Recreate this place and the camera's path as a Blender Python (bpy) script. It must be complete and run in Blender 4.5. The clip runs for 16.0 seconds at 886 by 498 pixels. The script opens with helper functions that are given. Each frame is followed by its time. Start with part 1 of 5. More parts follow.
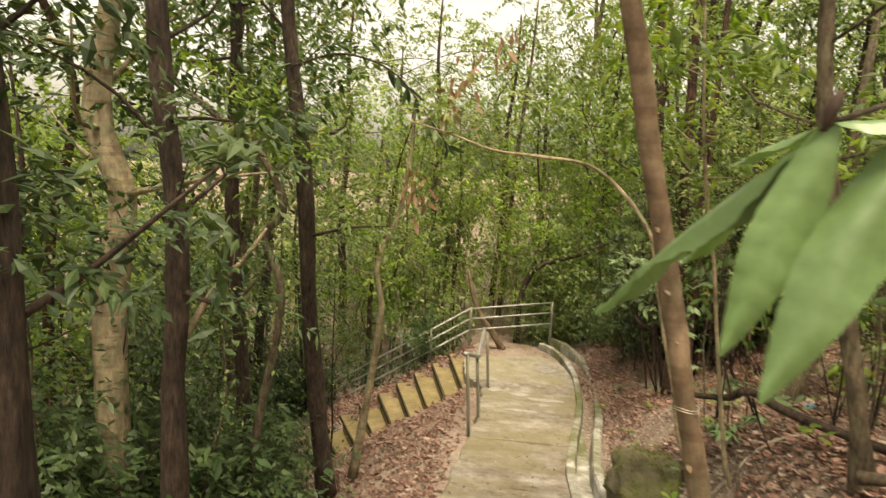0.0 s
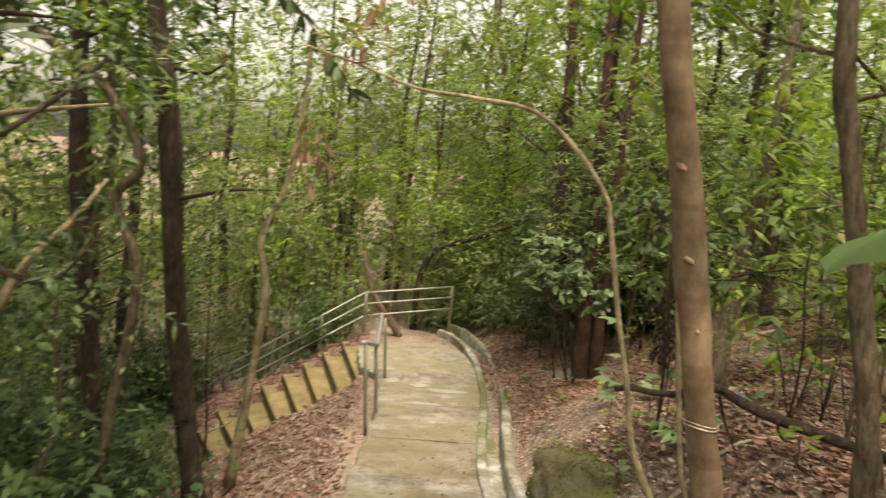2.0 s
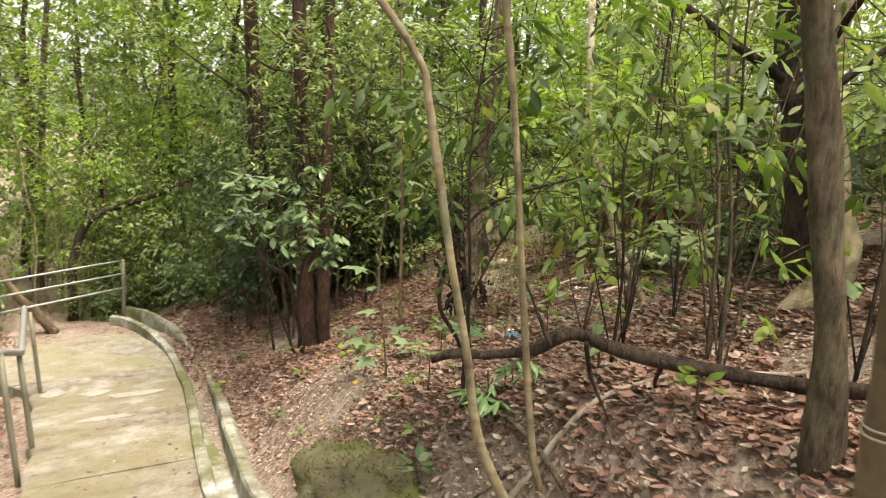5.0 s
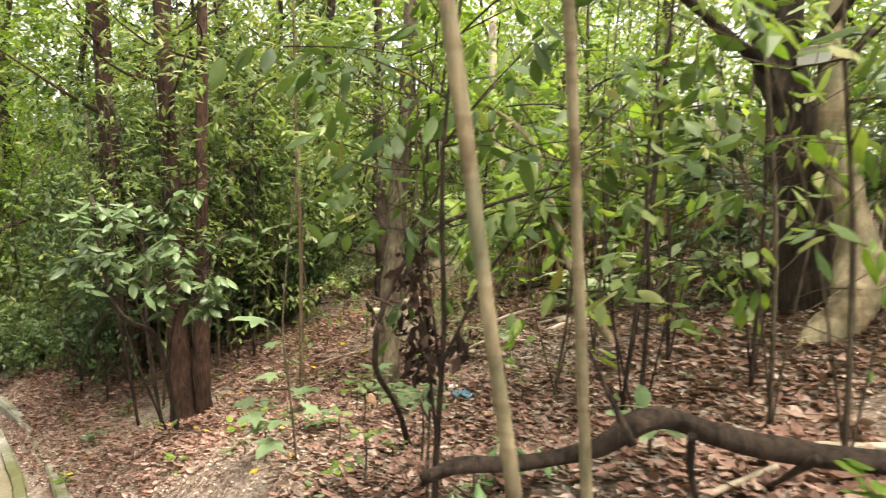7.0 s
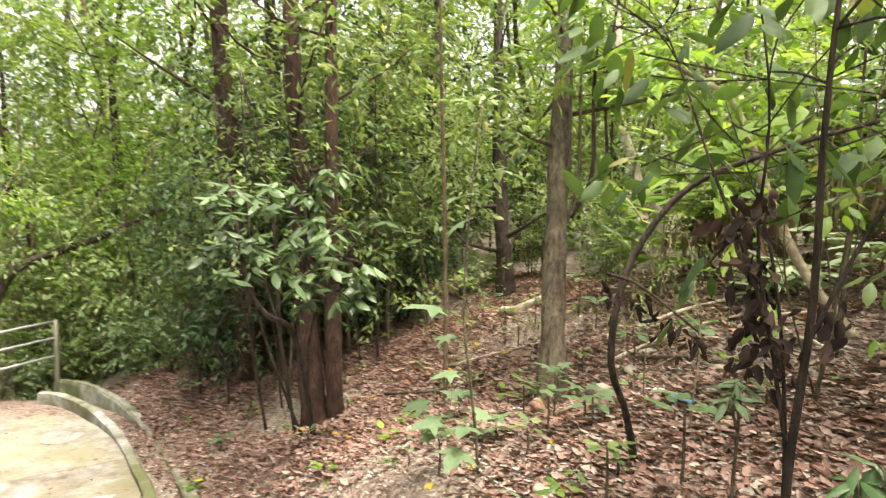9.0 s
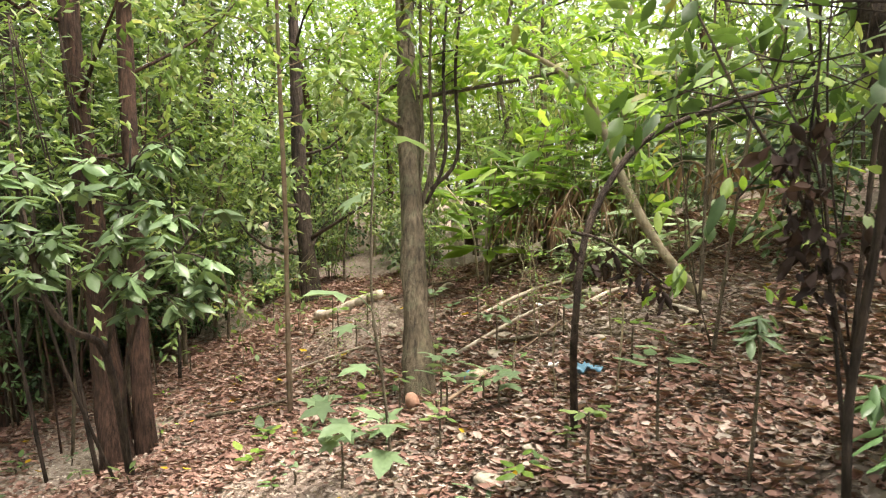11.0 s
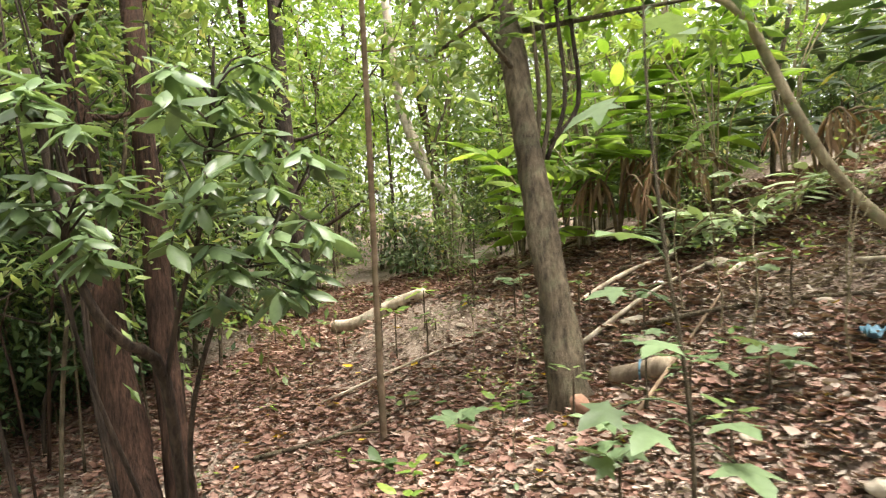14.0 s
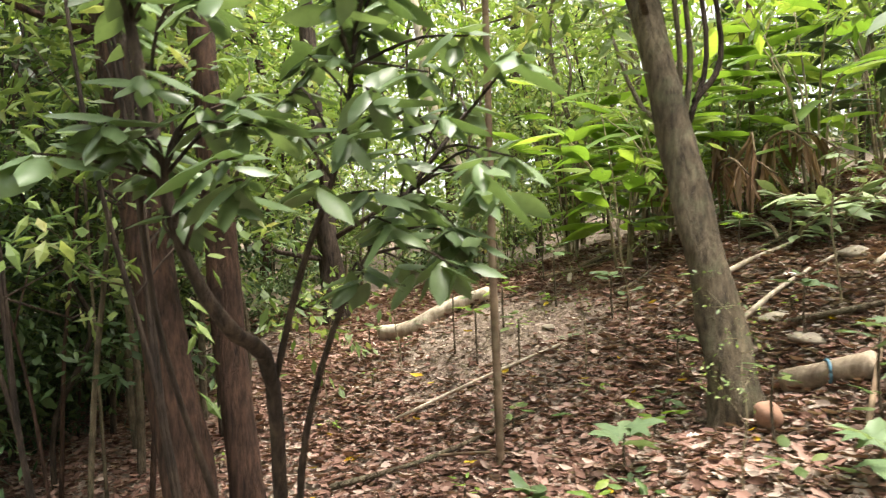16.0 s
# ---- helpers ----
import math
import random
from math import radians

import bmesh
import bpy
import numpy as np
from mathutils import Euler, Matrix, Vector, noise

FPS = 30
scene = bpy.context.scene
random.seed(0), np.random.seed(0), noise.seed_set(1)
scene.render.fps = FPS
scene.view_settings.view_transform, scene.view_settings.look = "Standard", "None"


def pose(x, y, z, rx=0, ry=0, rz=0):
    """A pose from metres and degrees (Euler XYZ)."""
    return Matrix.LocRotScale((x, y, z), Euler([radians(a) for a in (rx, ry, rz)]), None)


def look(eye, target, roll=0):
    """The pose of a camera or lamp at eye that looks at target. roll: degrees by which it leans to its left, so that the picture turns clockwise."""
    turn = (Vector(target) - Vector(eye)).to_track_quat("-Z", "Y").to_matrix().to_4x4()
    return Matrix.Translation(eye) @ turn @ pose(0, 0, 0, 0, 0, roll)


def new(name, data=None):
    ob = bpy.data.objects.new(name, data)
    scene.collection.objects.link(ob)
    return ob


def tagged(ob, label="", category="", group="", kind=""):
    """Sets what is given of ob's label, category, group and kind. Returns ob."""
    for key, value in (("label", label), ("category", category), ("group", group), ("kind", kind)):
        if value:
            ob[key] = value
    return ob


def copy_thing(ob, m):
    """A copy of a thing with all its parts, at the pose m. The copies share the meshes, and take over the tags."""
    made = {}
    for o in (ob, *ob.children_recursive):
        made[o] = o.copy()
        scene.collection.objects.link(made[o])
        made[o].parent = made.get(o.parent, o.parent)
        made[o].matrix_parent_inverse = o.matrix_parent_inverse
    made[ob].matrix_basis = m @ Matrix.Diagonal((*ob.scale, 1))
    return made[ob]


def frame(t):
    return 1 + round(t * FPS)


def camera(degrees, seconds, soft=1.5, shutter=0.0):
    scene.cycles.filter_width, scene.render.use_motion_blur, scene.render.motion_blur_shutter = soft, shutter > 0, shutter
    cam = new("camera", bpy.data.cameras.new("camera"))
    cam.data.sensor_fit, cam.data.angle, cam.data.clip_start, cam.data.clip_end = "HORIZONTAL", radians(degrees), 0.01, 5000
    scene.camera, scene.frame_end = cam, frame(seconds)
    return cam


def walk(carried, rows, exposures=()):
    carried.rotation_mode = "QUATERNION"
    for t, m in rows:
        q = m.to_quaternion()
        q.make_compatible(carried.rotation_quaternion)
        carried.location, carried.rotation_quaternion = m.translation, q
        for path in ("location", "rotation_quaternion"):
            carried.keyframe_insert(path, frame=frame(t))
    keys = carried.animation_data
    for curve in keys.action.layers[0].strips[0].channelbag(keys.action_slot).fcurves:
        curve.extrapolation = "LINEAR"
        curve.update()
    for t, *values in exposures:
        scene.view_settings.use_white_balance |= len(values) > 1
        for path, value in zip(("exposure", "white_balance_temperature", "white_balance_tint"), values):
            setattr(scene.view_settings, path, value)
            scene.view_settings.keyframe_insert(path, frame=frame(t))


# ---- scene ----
cam = camera(67.6, 16.0, 1.2, 0.4)
PATH = [
    (0, (0.431, -11.865, 4.065), (0.196, -9.895, 3.816), 2.9),
    (0.5, (0.271, -11.617, 4.016), (-0.028, -9.648, 3.83), 3.2),
    (1, (0.237, -11.346, 3.923), (-0.028, -9.386, 3.628), 3.5),
    (1.5, (0.253, -11.102, 3.895), (0.093, -9.126, 3.63), 6.4),
    (1.9, (0.221, -10.906, 3.808), (0.261, -8.927, 3.522), 5.8),
    (2, (0.233, -10.84, 3.794), (0.331, -8.86, 3.526), 5.1),
    (2.5, (0.299, -10.596, 3.715), (0.671, -8.645, 3.481), 5.0),
    (3, (0.259, -10.332, 3.64), (0.765, -8.411, 3.41), 5.2),
    (3.5, (0.202, -10.074, 3.6), (0.786, -8.173, 3.393), 3.6),
    (4, (0.218, -9.777, 3.488), (0.894, -7.908, 3.264), 3.4),
    (4.5, (0.182, -9.493, 3.381), (1.106, -7.749, 3.062), 4.0),
    (4.7, (0.184, -9.378, 3.381), (1.144, -7.655, 3.053), 3.6),
    (6.8, (0.548, -8.151, 3.234), (1.873, -6.664, 3.044), 2.1),
    (7, (0.572, -8.033, 3.182), (1.882, -6.534, 2.989), 2.0),
    (7.5, (0.53, -7.797, 3.16), (1.664, -6.16, 2.98), 0.5),
    (8, (0.481, -7.553, 3.066), (1.431, -5.804, 2.876), 1.9),
    (8.5, (0.413, -7.345, 3.009), (1.475, -5.658, 2.849), -0.6),
    (9, (0.417, -7.086, 2.923), (1.56, -5.455, 2.749), 0.9),
    (9.5, (0.423, -6.879, 2.83), (1.849, -5.491, 2.63), -0.5),
    (9.7, (0.42, -6.798, 2.828), (1.899, -5.469, 2.609), -1.4),
    (11.8, (-0.097, -5.833, 2.423), (1.635, -4.834, 2.385), 1.1),
    (12, (-0.101, -5.714, 2.358), (1.622, -4.698, 2.329), 0.3),
    (12.5, (-0.037, -5.381, 2.339), (1.656, -4.321, 2.234), -1.3),
    (13, (0.058, -5.041, 2.34), (1.743, -3.973, 2.197), -0.6),
    (13.5, (0.138, -4.759, 2.333), (1.931, -3.875, 2.275), -1.0),
    (14, (0.282, -4.439, 2.321), (2.123, -3.658, 2.275), -2.7),
    (14.5, (0.352, -4.158, 2.323), (2.144, -3.281, 2.18), -1.5),
    (15, (0.41, -3.971, 2.335), (2.27, -3.24, 2.253), -0.9),
    (15.5, (0.564, -3.745, 2.245), (2.438, -3.046, 2.215), -2.5),
    (16, (0.627, -3.453, 2.148), (2.505, -2.767, 2.155), -2.6),
]
walk(cam, [(t, look(e, g, r)) for t, e, g, r in PATH], ((0, 1.16, 8700, 10), (1, 1.1, 8500, 10), (3, 1.26, 8000, 10), (4.5, 1.55, 7500, 10), (7, 2.0, 7300, 10), (9.5, 2.2, 6900, 10), (13, 2.2, 6800, 10), (16, 2.3, 6800, 10)))

# ---- light ----
world = bpy.data.worlds.new("sky")
scene.world = world
world.use_nodes = True
wn, wl = world.node_tree.nodes, world.node_tree.links
sky = wn.new("ShaderNodeTexSky")
sky.sky_type, sky.sun_disc = "NISHITA", False
SUN_UP, SUN_ROUND = radians(73), radians(165)
sky.sun_elevation, sky.sun_rotation = SUN_UP, SUN_ROUND
sky.air_density, sky.dust_density, sky.ozone_density = 1.0, 4.0, 1.0
haze = wn.new("ShaderNodeHueSaturation")
haze.inputs["Saturation"].default_value = 0.25
wl.new(sky.outputs[0], haze.inputs["Color"])
wl.new(haze.outputs[0], wn["Background"].inputs[0])
wn["Background"].inputs[1].default_value = 0.15
sun = new("sun", bpy.data.lights.new("sun", "SUN"))
sun.data.energy, sun.data.angle, sun.data.color = 2.3, radians(30), (1.0, 0.95, 0.88)
sun.matrix_world = look((0, 0, 30), (-30 * math.sin(SUN_ROUND) / math.tan(SUN_UP), -30 * math.cos(SUN_ROUND) / math.tan(SUN_UP), 0))

RNG = np.random.default_rng(7)


# ---- materials ----
def material(name, rough=0.8, spec=0.3):
    m = bpy.data.materials.new(name)
    m.use_nodes = True
    b = m.node_tree.nodes["Principled BSDF"]
    b.inputs["Roughness"].default_value = rough
    b.inputs["Specular IOR Level"].default_value = spec
    return m, m.node_tree.nodes, m.node_tree.links, b


def ramp(nodes, stops):
    r = nodes.new("ShaderNodeValToRGB")
    e = r.color_ramp.elements
    while len(e) < len(stops):
        e.new(0.5)
    for k, (p, c) in enumerate(stops):
        e[k].position, e[k].color = p, (*c, 1)
    return r


def coords(nodes, links, scale=(1, 1, 1)):
    tc, mp = nodes.new("ShaderNodeTexCoord"), nodes.new("ShaderNodeMapping")
    mp.inputs["Scale"].default_value = scale
    links.new(tc.outputs["Object"], mp.inputs[0])
    return mp.outputs[0]


def noise_tex(nodes, links, vec, scale, detail=5.0, rough=0.6):
    n = nodes.new("ShaderNodeTexNoise")
    n.inputs["Scale"].default_value, n.inputs["Detail"].default_value, n.inputs["Roughness"].default_value = scale, detail, rough
    links.new(vec, n.inputs["Vector"])
    return n.outputs[0]


def bump(nodes, links, height, bsdf, strength, dist=0.02):
    b = nodes.new("ShaderNodeBump")
    b.inputs["Strength"].default_value, b.inputs["Distance"].default_value = strength, dist
    links.new(height, b.inputs["Height"])
    links.new(b.outputs[0], bsdf.inputs["Normal"])


def mix_col(nodes, links, fac, a, b, mode="MIX"):
    m = nodes.new("ShaderNodeMix")
    m.data_type, m.blend_type = "RGBA", mode
    for sock, v in ((m.inputs[0], fac), (m.inputs[6], a), (m.inputs[7], b)):
        if isinstance(v, (int, float)):
            sock.default_value = v
        elif isinstance(v, tuple):
            sock.default_value = (*v, 1)
        else:
            links.new(v, sock)
    return m.outputs[2]


def leaf_mat(name, stops, through_light=0.35, rough=0.45, spec=0.4):
    """Leaf blades: colour varies from leaf to leaf, some light passes through."""
    m, n, l, b = material(name, rough, spec)
    geo = n.new("ShaderNodeNewGeometry")
    oi = n.new("ShaderNodeObjectInfo")
    r = ramp(n, stops)
    l.new(geo.outputs["Random Per Island"], r.inputs[0])
    hue = n.new("ShaderNodeHueSaturation")
    vr = n.new("ShaderNodeMapRange")
    vr.inputs[3].default_value, vr.inputs[4].default_value = 0.75, 1.2
    l.new(oi.outputs["Random"], vr.inputs[0])
    l.new(vr.outputs[0], hue.inputs["Value"])
    l.new(r.outputs[0], hue.inputs["Color"])
    v = coords(n, l)
    col = mix_col(n, l, 0.35, hue.outputs[0], noise_tex(n, l, v, 40), "SOFT_LIGHT")
    l.new(col, b.inputs["Base Color"])
    tr = n.new("ShaderNodeBsdfTranslucent")
    warm = mix_col(n, l, 1.0, col, (1.25, 1.25, 0.7), "MULTIPLY")
    l.new(warm, tr.inputs[0])
    mx = n.new("ShaderNodeMixShader")
    mx.inputs[0].default_value = through_light
    l.new(b.outputs[0], mx.inputs[1])
    l.new(tr.outputs[0], mx.inputs[2])
    l.new(mx.outputs[0], n["Material Output"].inputs[0])
    return m


def bark_mat(name, dark, light, stretch=6.0, scale=14.0, strength=0.6, moss=0.0, rings=0.0):
    m, n, l, b = material(name, 0.85, 0.2)
    v = coords(n, l, (stretch, stretch, 1.0))
    a = noise_tex(n, l, v, scale / 3, 9, 0.7)
    big = noise_tex(n, l, coords(n, l), 4.0, 5)
    r = ramp(n, ((0.36, dark), (0.5, tuple((p + q) * 0.5 for p, q in zip(dark, light))), (0.64, light)))
    l.new(a, r.inputs[0])
    br = ramp(n, ((0.35, (0.25, 0.25, 0.25)), (0.65, (0.75, 0.75, 0.75))))
    l.new(big, br.inputs[0])
    col = mix_col(n, l, 0.8, r.outputs[0], br.outputs[0], "OVERLAY")
    height = a
    if rings:
        w = n.new("ShaderNodeTexNoise")
        w.inputs["Scale"].default_value, w.inputs["Detail"].default_value = 1.0, 3
        l.new(coords(n, l, (1.5, 1.5, 16)), w.inputs["Vector"])
        rw = ramp(n, ((0.52, (1, 1, 1)), (0.62, (rings, rings * 0.95, rings * 0.9))))
        l.new(w.outputs[0], rw.inputs[0])
        col = mix_col(n, l, 1.0, col, rw.outputs[0], "MULTIPLY")
    if moss:
        rm = ramp(n, ((0.5, (0, 0, 0)), (0.62, (moss, moss, moss))))
        l.new(noise_tex(n, l, coords(n, l), 7.0, 7, 0.7), rm.inputs[0])
        col = mix_col(n, l, rm.outputs[0], col, (0.2, 0.22, 0.13))
    l.new(col, b.inputs["Base Color"])
    bump(n, l, height, b, strength, 0.035)
    return m


LEAF_MID = leaf_mat("leaf_mid_green", ((0.0, (0.075, 0.12, 0.035)), (0.5, (0.145, 0.21, 0.065)), (0.9, (0.23, 0.295, 0.105)), (1.0, (0.34, 0.33, 0.15))), 0.45)
LEAF_DARK = leaf_mat("leaf_dark_green", ((0.0, (0.022, 0.042, 0.015)), (0.6, (0.044, 0.08, 0.027)), (1.0, (0.075, 0.112, 0.038))), 0.2, 0.5, 0.3)
LEAF_BRIGHT = leaf_mat("leaf_bright_green", ((0.0, (0.11, 0.2, 0.03)), (0.6, (0.19, 0.3, 0.05)), (1.0, (0.29, 0.37, 0.085))), 0.5)
LEAF_GLOSSY = leaf_mat("leaf_glossy_grey_green", ((0.0, (0.075, 0.12, 0.05)), (0.7, (0.12, 0.18, 0.08)), (0.965, (0.17, 0.235, 0.11)), (1.0, (0.5, 0.38, 0.03))), 0.3, 0.38, 0.45)
LEAF_NEAR = leaf_mat("leaf_near_green", ((0.0, (0.1, 0.185, 0.062)), (1.0, (0.14, 0.23, 0.09))), 0.2, 0.33, 0.5)
LEAF_LOBED = leaf_mat("leaf_lobed_green", ((0.0, (0.095, 0.15, 0.07)), (1.0, (0.155, 0.215, 0.11))), 0.3)
LEAF_PALE = leaf_mat("leaf_pale_green", ((0.0, (0.2, 0.28, 0.13)), (1.0, (0.32, 0.38, 0.22))), 0.2)
LEAF_DEAD = leaf_mat("dead_leaf", ((0.0, (0.022, 0.015, 0.013)), (0.6, (0.05, 0.033, 0.027)), (1.0, (0.1, 0.06, 0.045))), 0.05, 0.85, 0.15)
LEAF_RUST = leaf_mat("rusty_leaf", ((0.0, (0.16, 0.09, 0.05)), (1.0, (0.3, 0.2, 0.13))), 0.3, 0.7, 0.2)
LEAF_SHADE = leaf_mat("leaf_shade_green", ((0.0, (0.045, 0.085, 0.022)), (0.6, (0.085, 0.145, 0.04)), (0.95, (0.13, 0.2, 0.06)), (1.0, (0.3, 0.26, 0.06))), 0.35, 0.5, 0.3)
LITTER = leaf_mat("leaf_litter", ((0.0, (0.09, 0.046, 0.034)), (0.3, (0.18, 0.098, 0.074)), (0.62, (0.265, 0.155, 0.122)), (0.88, (0.35, 0.235, 0.19)), (1.0, (0.43, 0.34, 0.285))), 0.12, 0.8, 0.2)
LITTER_GREY = leaf_mat("bleached_leaf_litter", ((0.0, (0.12, 0.085, 0.066)), (0.35, (0.22, 0.165, 0.132)), (0.7, (0.32, 0.255, 0.208)), (1.0, (0.46, 0.4, 0.34))), 0.12, 0.85, 0.2)
LEAF_MOSS = leaf_mat("moss", ((0.0, (0.06, 0.07, 0.018)), (1.0, (0.17, 0.17, 0.045))), 0.2, 0.9, 0.1)
LITTER_Y = leaf_mat("yellow_leaf", ((0.0, (0.5, 0.3, 0.01)), (1.0, (0.6, 0.45, 0.05))), 0.15, 0.6, 0.2)

BARK_DARK = bark_mat("bark_dark", (0.02, 0.015, 0.012), (0.085, 0.06, 0.045), 5, 22, 1.0)
BARK_RED = bark_mat("bark_red_brown", (0.02, 0.012, 0.009), (0.1, 0.054, 0.037), 6, 26, 1.0)
BARK_TAN = bark_mat("bark_smooth_tan", (0.105, 0.072, 0.048), (0.2, 0.14, 0.092), 2, 16, 0.2, 0.2, 0.78)
BARK_GREY = bark_mat("bark_grey", (0.05, 0.038, 0.026), (0.19, 0.148, 0.1), 4, 26, 1.0, 0.25)
BARK_PALE = bark_mat("bark_pale", (0.15, 0.12, 0.075), (0.33, 0.27, 0.175), 3, 16, 0.35, 0.45, 0.72)
BARK_DRY = bark_mat("dry_log_bark", (0.16, 0.12, 0.085), (0.34, 0.275, 0.2), 3, 20, 0.6)
BARK_LOG = bark_mat("dead_wood_pale", (0.3, 0.24, 0.17), (0.55, 0.48, 0.38), 3, 16, 0.4)


def ground_mat():
    m, n, l, b = material("forest_soil", 0.95, 0.1)
    v = coords(n, l)
    vor = n.new("ShaderNodeTexVoronoi")
    vor.inputs["Scale"].default_value = 34
    l.new(v, vor.inputs["Vector"])
    r = ramp(n, ((0.0, (0.1, 0.072, 0.056)), (0.4, (0.17, 0.122, 0.096)), (0.7, (0.24, 0.178, 0.145)), (1.0, (0.32, 0.255, 0.21))))
    sep = n.new("ShaderNodeSeparateColor")
    l.new(vor.outputs["Color"], sep.inputs[0])
    l.new(sep.outputs[0], r.inputs[0])
    soil = ramp(n, ((0.45, (0, 0, 0)), (0.62, (1, 1, 1))))
    l.new(noise_tex(n, l, v, 0.9, 5), soil.inputs[0])
    earth = ramp(n, ((0.3, (0.19, 0.152, 0.118)), (0.7, (0.34, 0.285, 0.232))))
    l.new(noise_tex(n, l, v, 14, 8), earth.inputs[0])
    l.new(mix_col(n, l, soil.outputs[0], r.outputs[0], earth.outputs[0]), b.inputs["Base Color"])
    bump(n, l, noise_tex(n, l, v, 30, 8), b, 0.8, 0.03)
    return m


def concrete_mat(name, base, stain, moss, amount=0.5):
    m, n, l, b = material(name, 0.8, 0.3)
    v = coords(n, l)
    r = ramp(n, ((0.36, stain), (0.5, tuple((p + q) / 2 for p, q in zip(base, stain))), (0.6, base)))
    l.new(noise_tex(n, l, v, 2.3, 10, 0.72), r.inputs[0])
    mm = ramp(n, ((0.44, (0, 0, 0)), (0.6, (amount, amount, amount))))
    l.new(noise_tex(n, l, v, 0.9, 9, 0.68), mm.inputs[0])
    c = mix_col(n, l, mm.outputs[0], r.outputs[0], moss)
    dirt = ramp(n, ((0.56, (1, 1, 1)), (0.7, (0.45, 0.38, 0.3))))
    l.new(noise_tex(n, l, coords(n, l, (1, 1, 1)), 6.0, 10, 0.75), dirt.inputs[0])
    c = mix_col(n, l, 1.0, c, dirt.outputs[0], "MULTIPLY")
    grit = noise_tex(n, l, v, 60, 6)
    l.new(mix_col(n, l, 0.5, c, grit, "OVERLAY"), b.inputs["Base Color"])
    bump(n, l, grit, b, 0.4, 0.012)
    return m


def plain(name, col, rough=0.5, metal=0.0, vary=0.3, scale=25):
    m, n, l, b = material(name, rough, 0.4)
    b.inputs["Metallic"].default_value = metal
    l.new(mix_col(n, l, vary, col, noise_tex(n, l, coords(n, l), scale, 6), "OVERLAY"), b.inputs["Base Color"])
    bump(n, l, noise_tex(n, l, coords(n, l), scale * 2, 6), b, 0.15, 0.005)
    return m


SOIL = ground_mat()
CONCRETE = concrete_mat("worn_concrete", (0.29, 0.272, 0.24), (0.085, 0.062, 0.042), (0.155, 0.135, 0.075), 0.75)
CONCRETE_LAND = concrete_mat("mossy_landing_concrete", (0.275, 0.26, 0.215), (0.135, 0.112, 0.075), (0.2, 0.182, 0.105), 0.85)
PATCH = concrete_mat("pale_mortar", (0.29, 0.28, 0.26), (0.2, 0.185, 0.16), (0.25, 0.23, 0.16), 0.3)
EDGE_DARK = concrete_mat("dark_edge_concrete", (0.035, 0.028, 0.016), (0.02, 0.016, 0.01), (0.04, 0.04, 0.014), 0.6)
CONCRETE_YEL = concrete_mat("mossy_yellow_concrete", (0.25, 0.2, 0.1), (0.11, 0.083, 0.045), (0.17, 0.137, 0.055), 0.7)
KERB_MAT = concrete_mat("kerb_concrete", (0.46, 0.45, 0.42), (0.14, 0.125, 0.09), (0.09, 0.095, 0.035), 0.95)
ROCK = concrete_mat("mossy_rock", (0.13, 0.11, 0.075), (0.05, 0.042, 0.025), (0.075, 0.085, 0.022), 1.0)
STONE = concrete_mat("pale_stone", (0.36, 0.31, 0.25), (0.22, 0.185, 0.14), (0.3, 0.26, 0.18), 0.3)
STEEL = plain("galvanised_steel", (0.33, 0.335, 0.31), 0.55, 0.6)
POST = plain("weathered_steel_post", (0.2, 0.19, 0.14), 0.6, 0.4)
WIRE = plain("wire", (0.5, 0.45, 0.36), 0.4, 0.6)
BLUE = plain("blue_plastic", (0.07, 0.16, 0.22), 0.45)
WHITE = plain("white_plastic", (0.75, 0.74, 0.7), 0.4)
HUSK = plain("coconut_husk", (0.27, 0.15, 0.1), 0.85, 0.0, 0.6, 40)


# ---- mesh tools ----
def mesh_of(name, verts, faces, mat, smooth=False):
    me = bpy.data.meshes.new(name)
    verts = np.asarray(verts, np.float32)
    me.from_pydata(verts.tolist(), [], faces if isinstance(faces, list) else faces.tolist())
    me.materials.append(mat)
    if smooth:
        me.polygons.foreach_set("use_smooth", [True] * len(me.polygons))
    me.update()
    return me


def part(name, me, parent, label=""):
    ob = new(name, me)
    ob.parent = parent
    if label:
        ob["label"] = label
    return ob


def thing(name, at, label, category, group="", kind=""):
    ob = new(name)
    ob.location = at
    return tagged(ob, label, category, group, kind)


def smooth_line(pts, n):
    """n points on a smooth curve through pts."""
    p = np.asarray(pts, float)
    if len(p) < 3:
        return np.array([p[0] + (p[-1] - p[0]) * k for k in np.linspace(0, 1, n)])
    q = np.vstack([2 * p[0] - p[1], p, 2 * p[-1] - p[-2]])
    out = []
    for s in np.linspace(0, len(p) - 1 - 1e-6, n):
        i, f = int(s), s - int(s)
        a, b, c, d = q[i:i + 4]
        out.append(0.5 * (2 * b + (c - a) * f + (2 * a - 5 * b + 4 * c - d) * f * f + (3 * b - a - 3 * c + d) * f ** 3))
    return np.array(out)


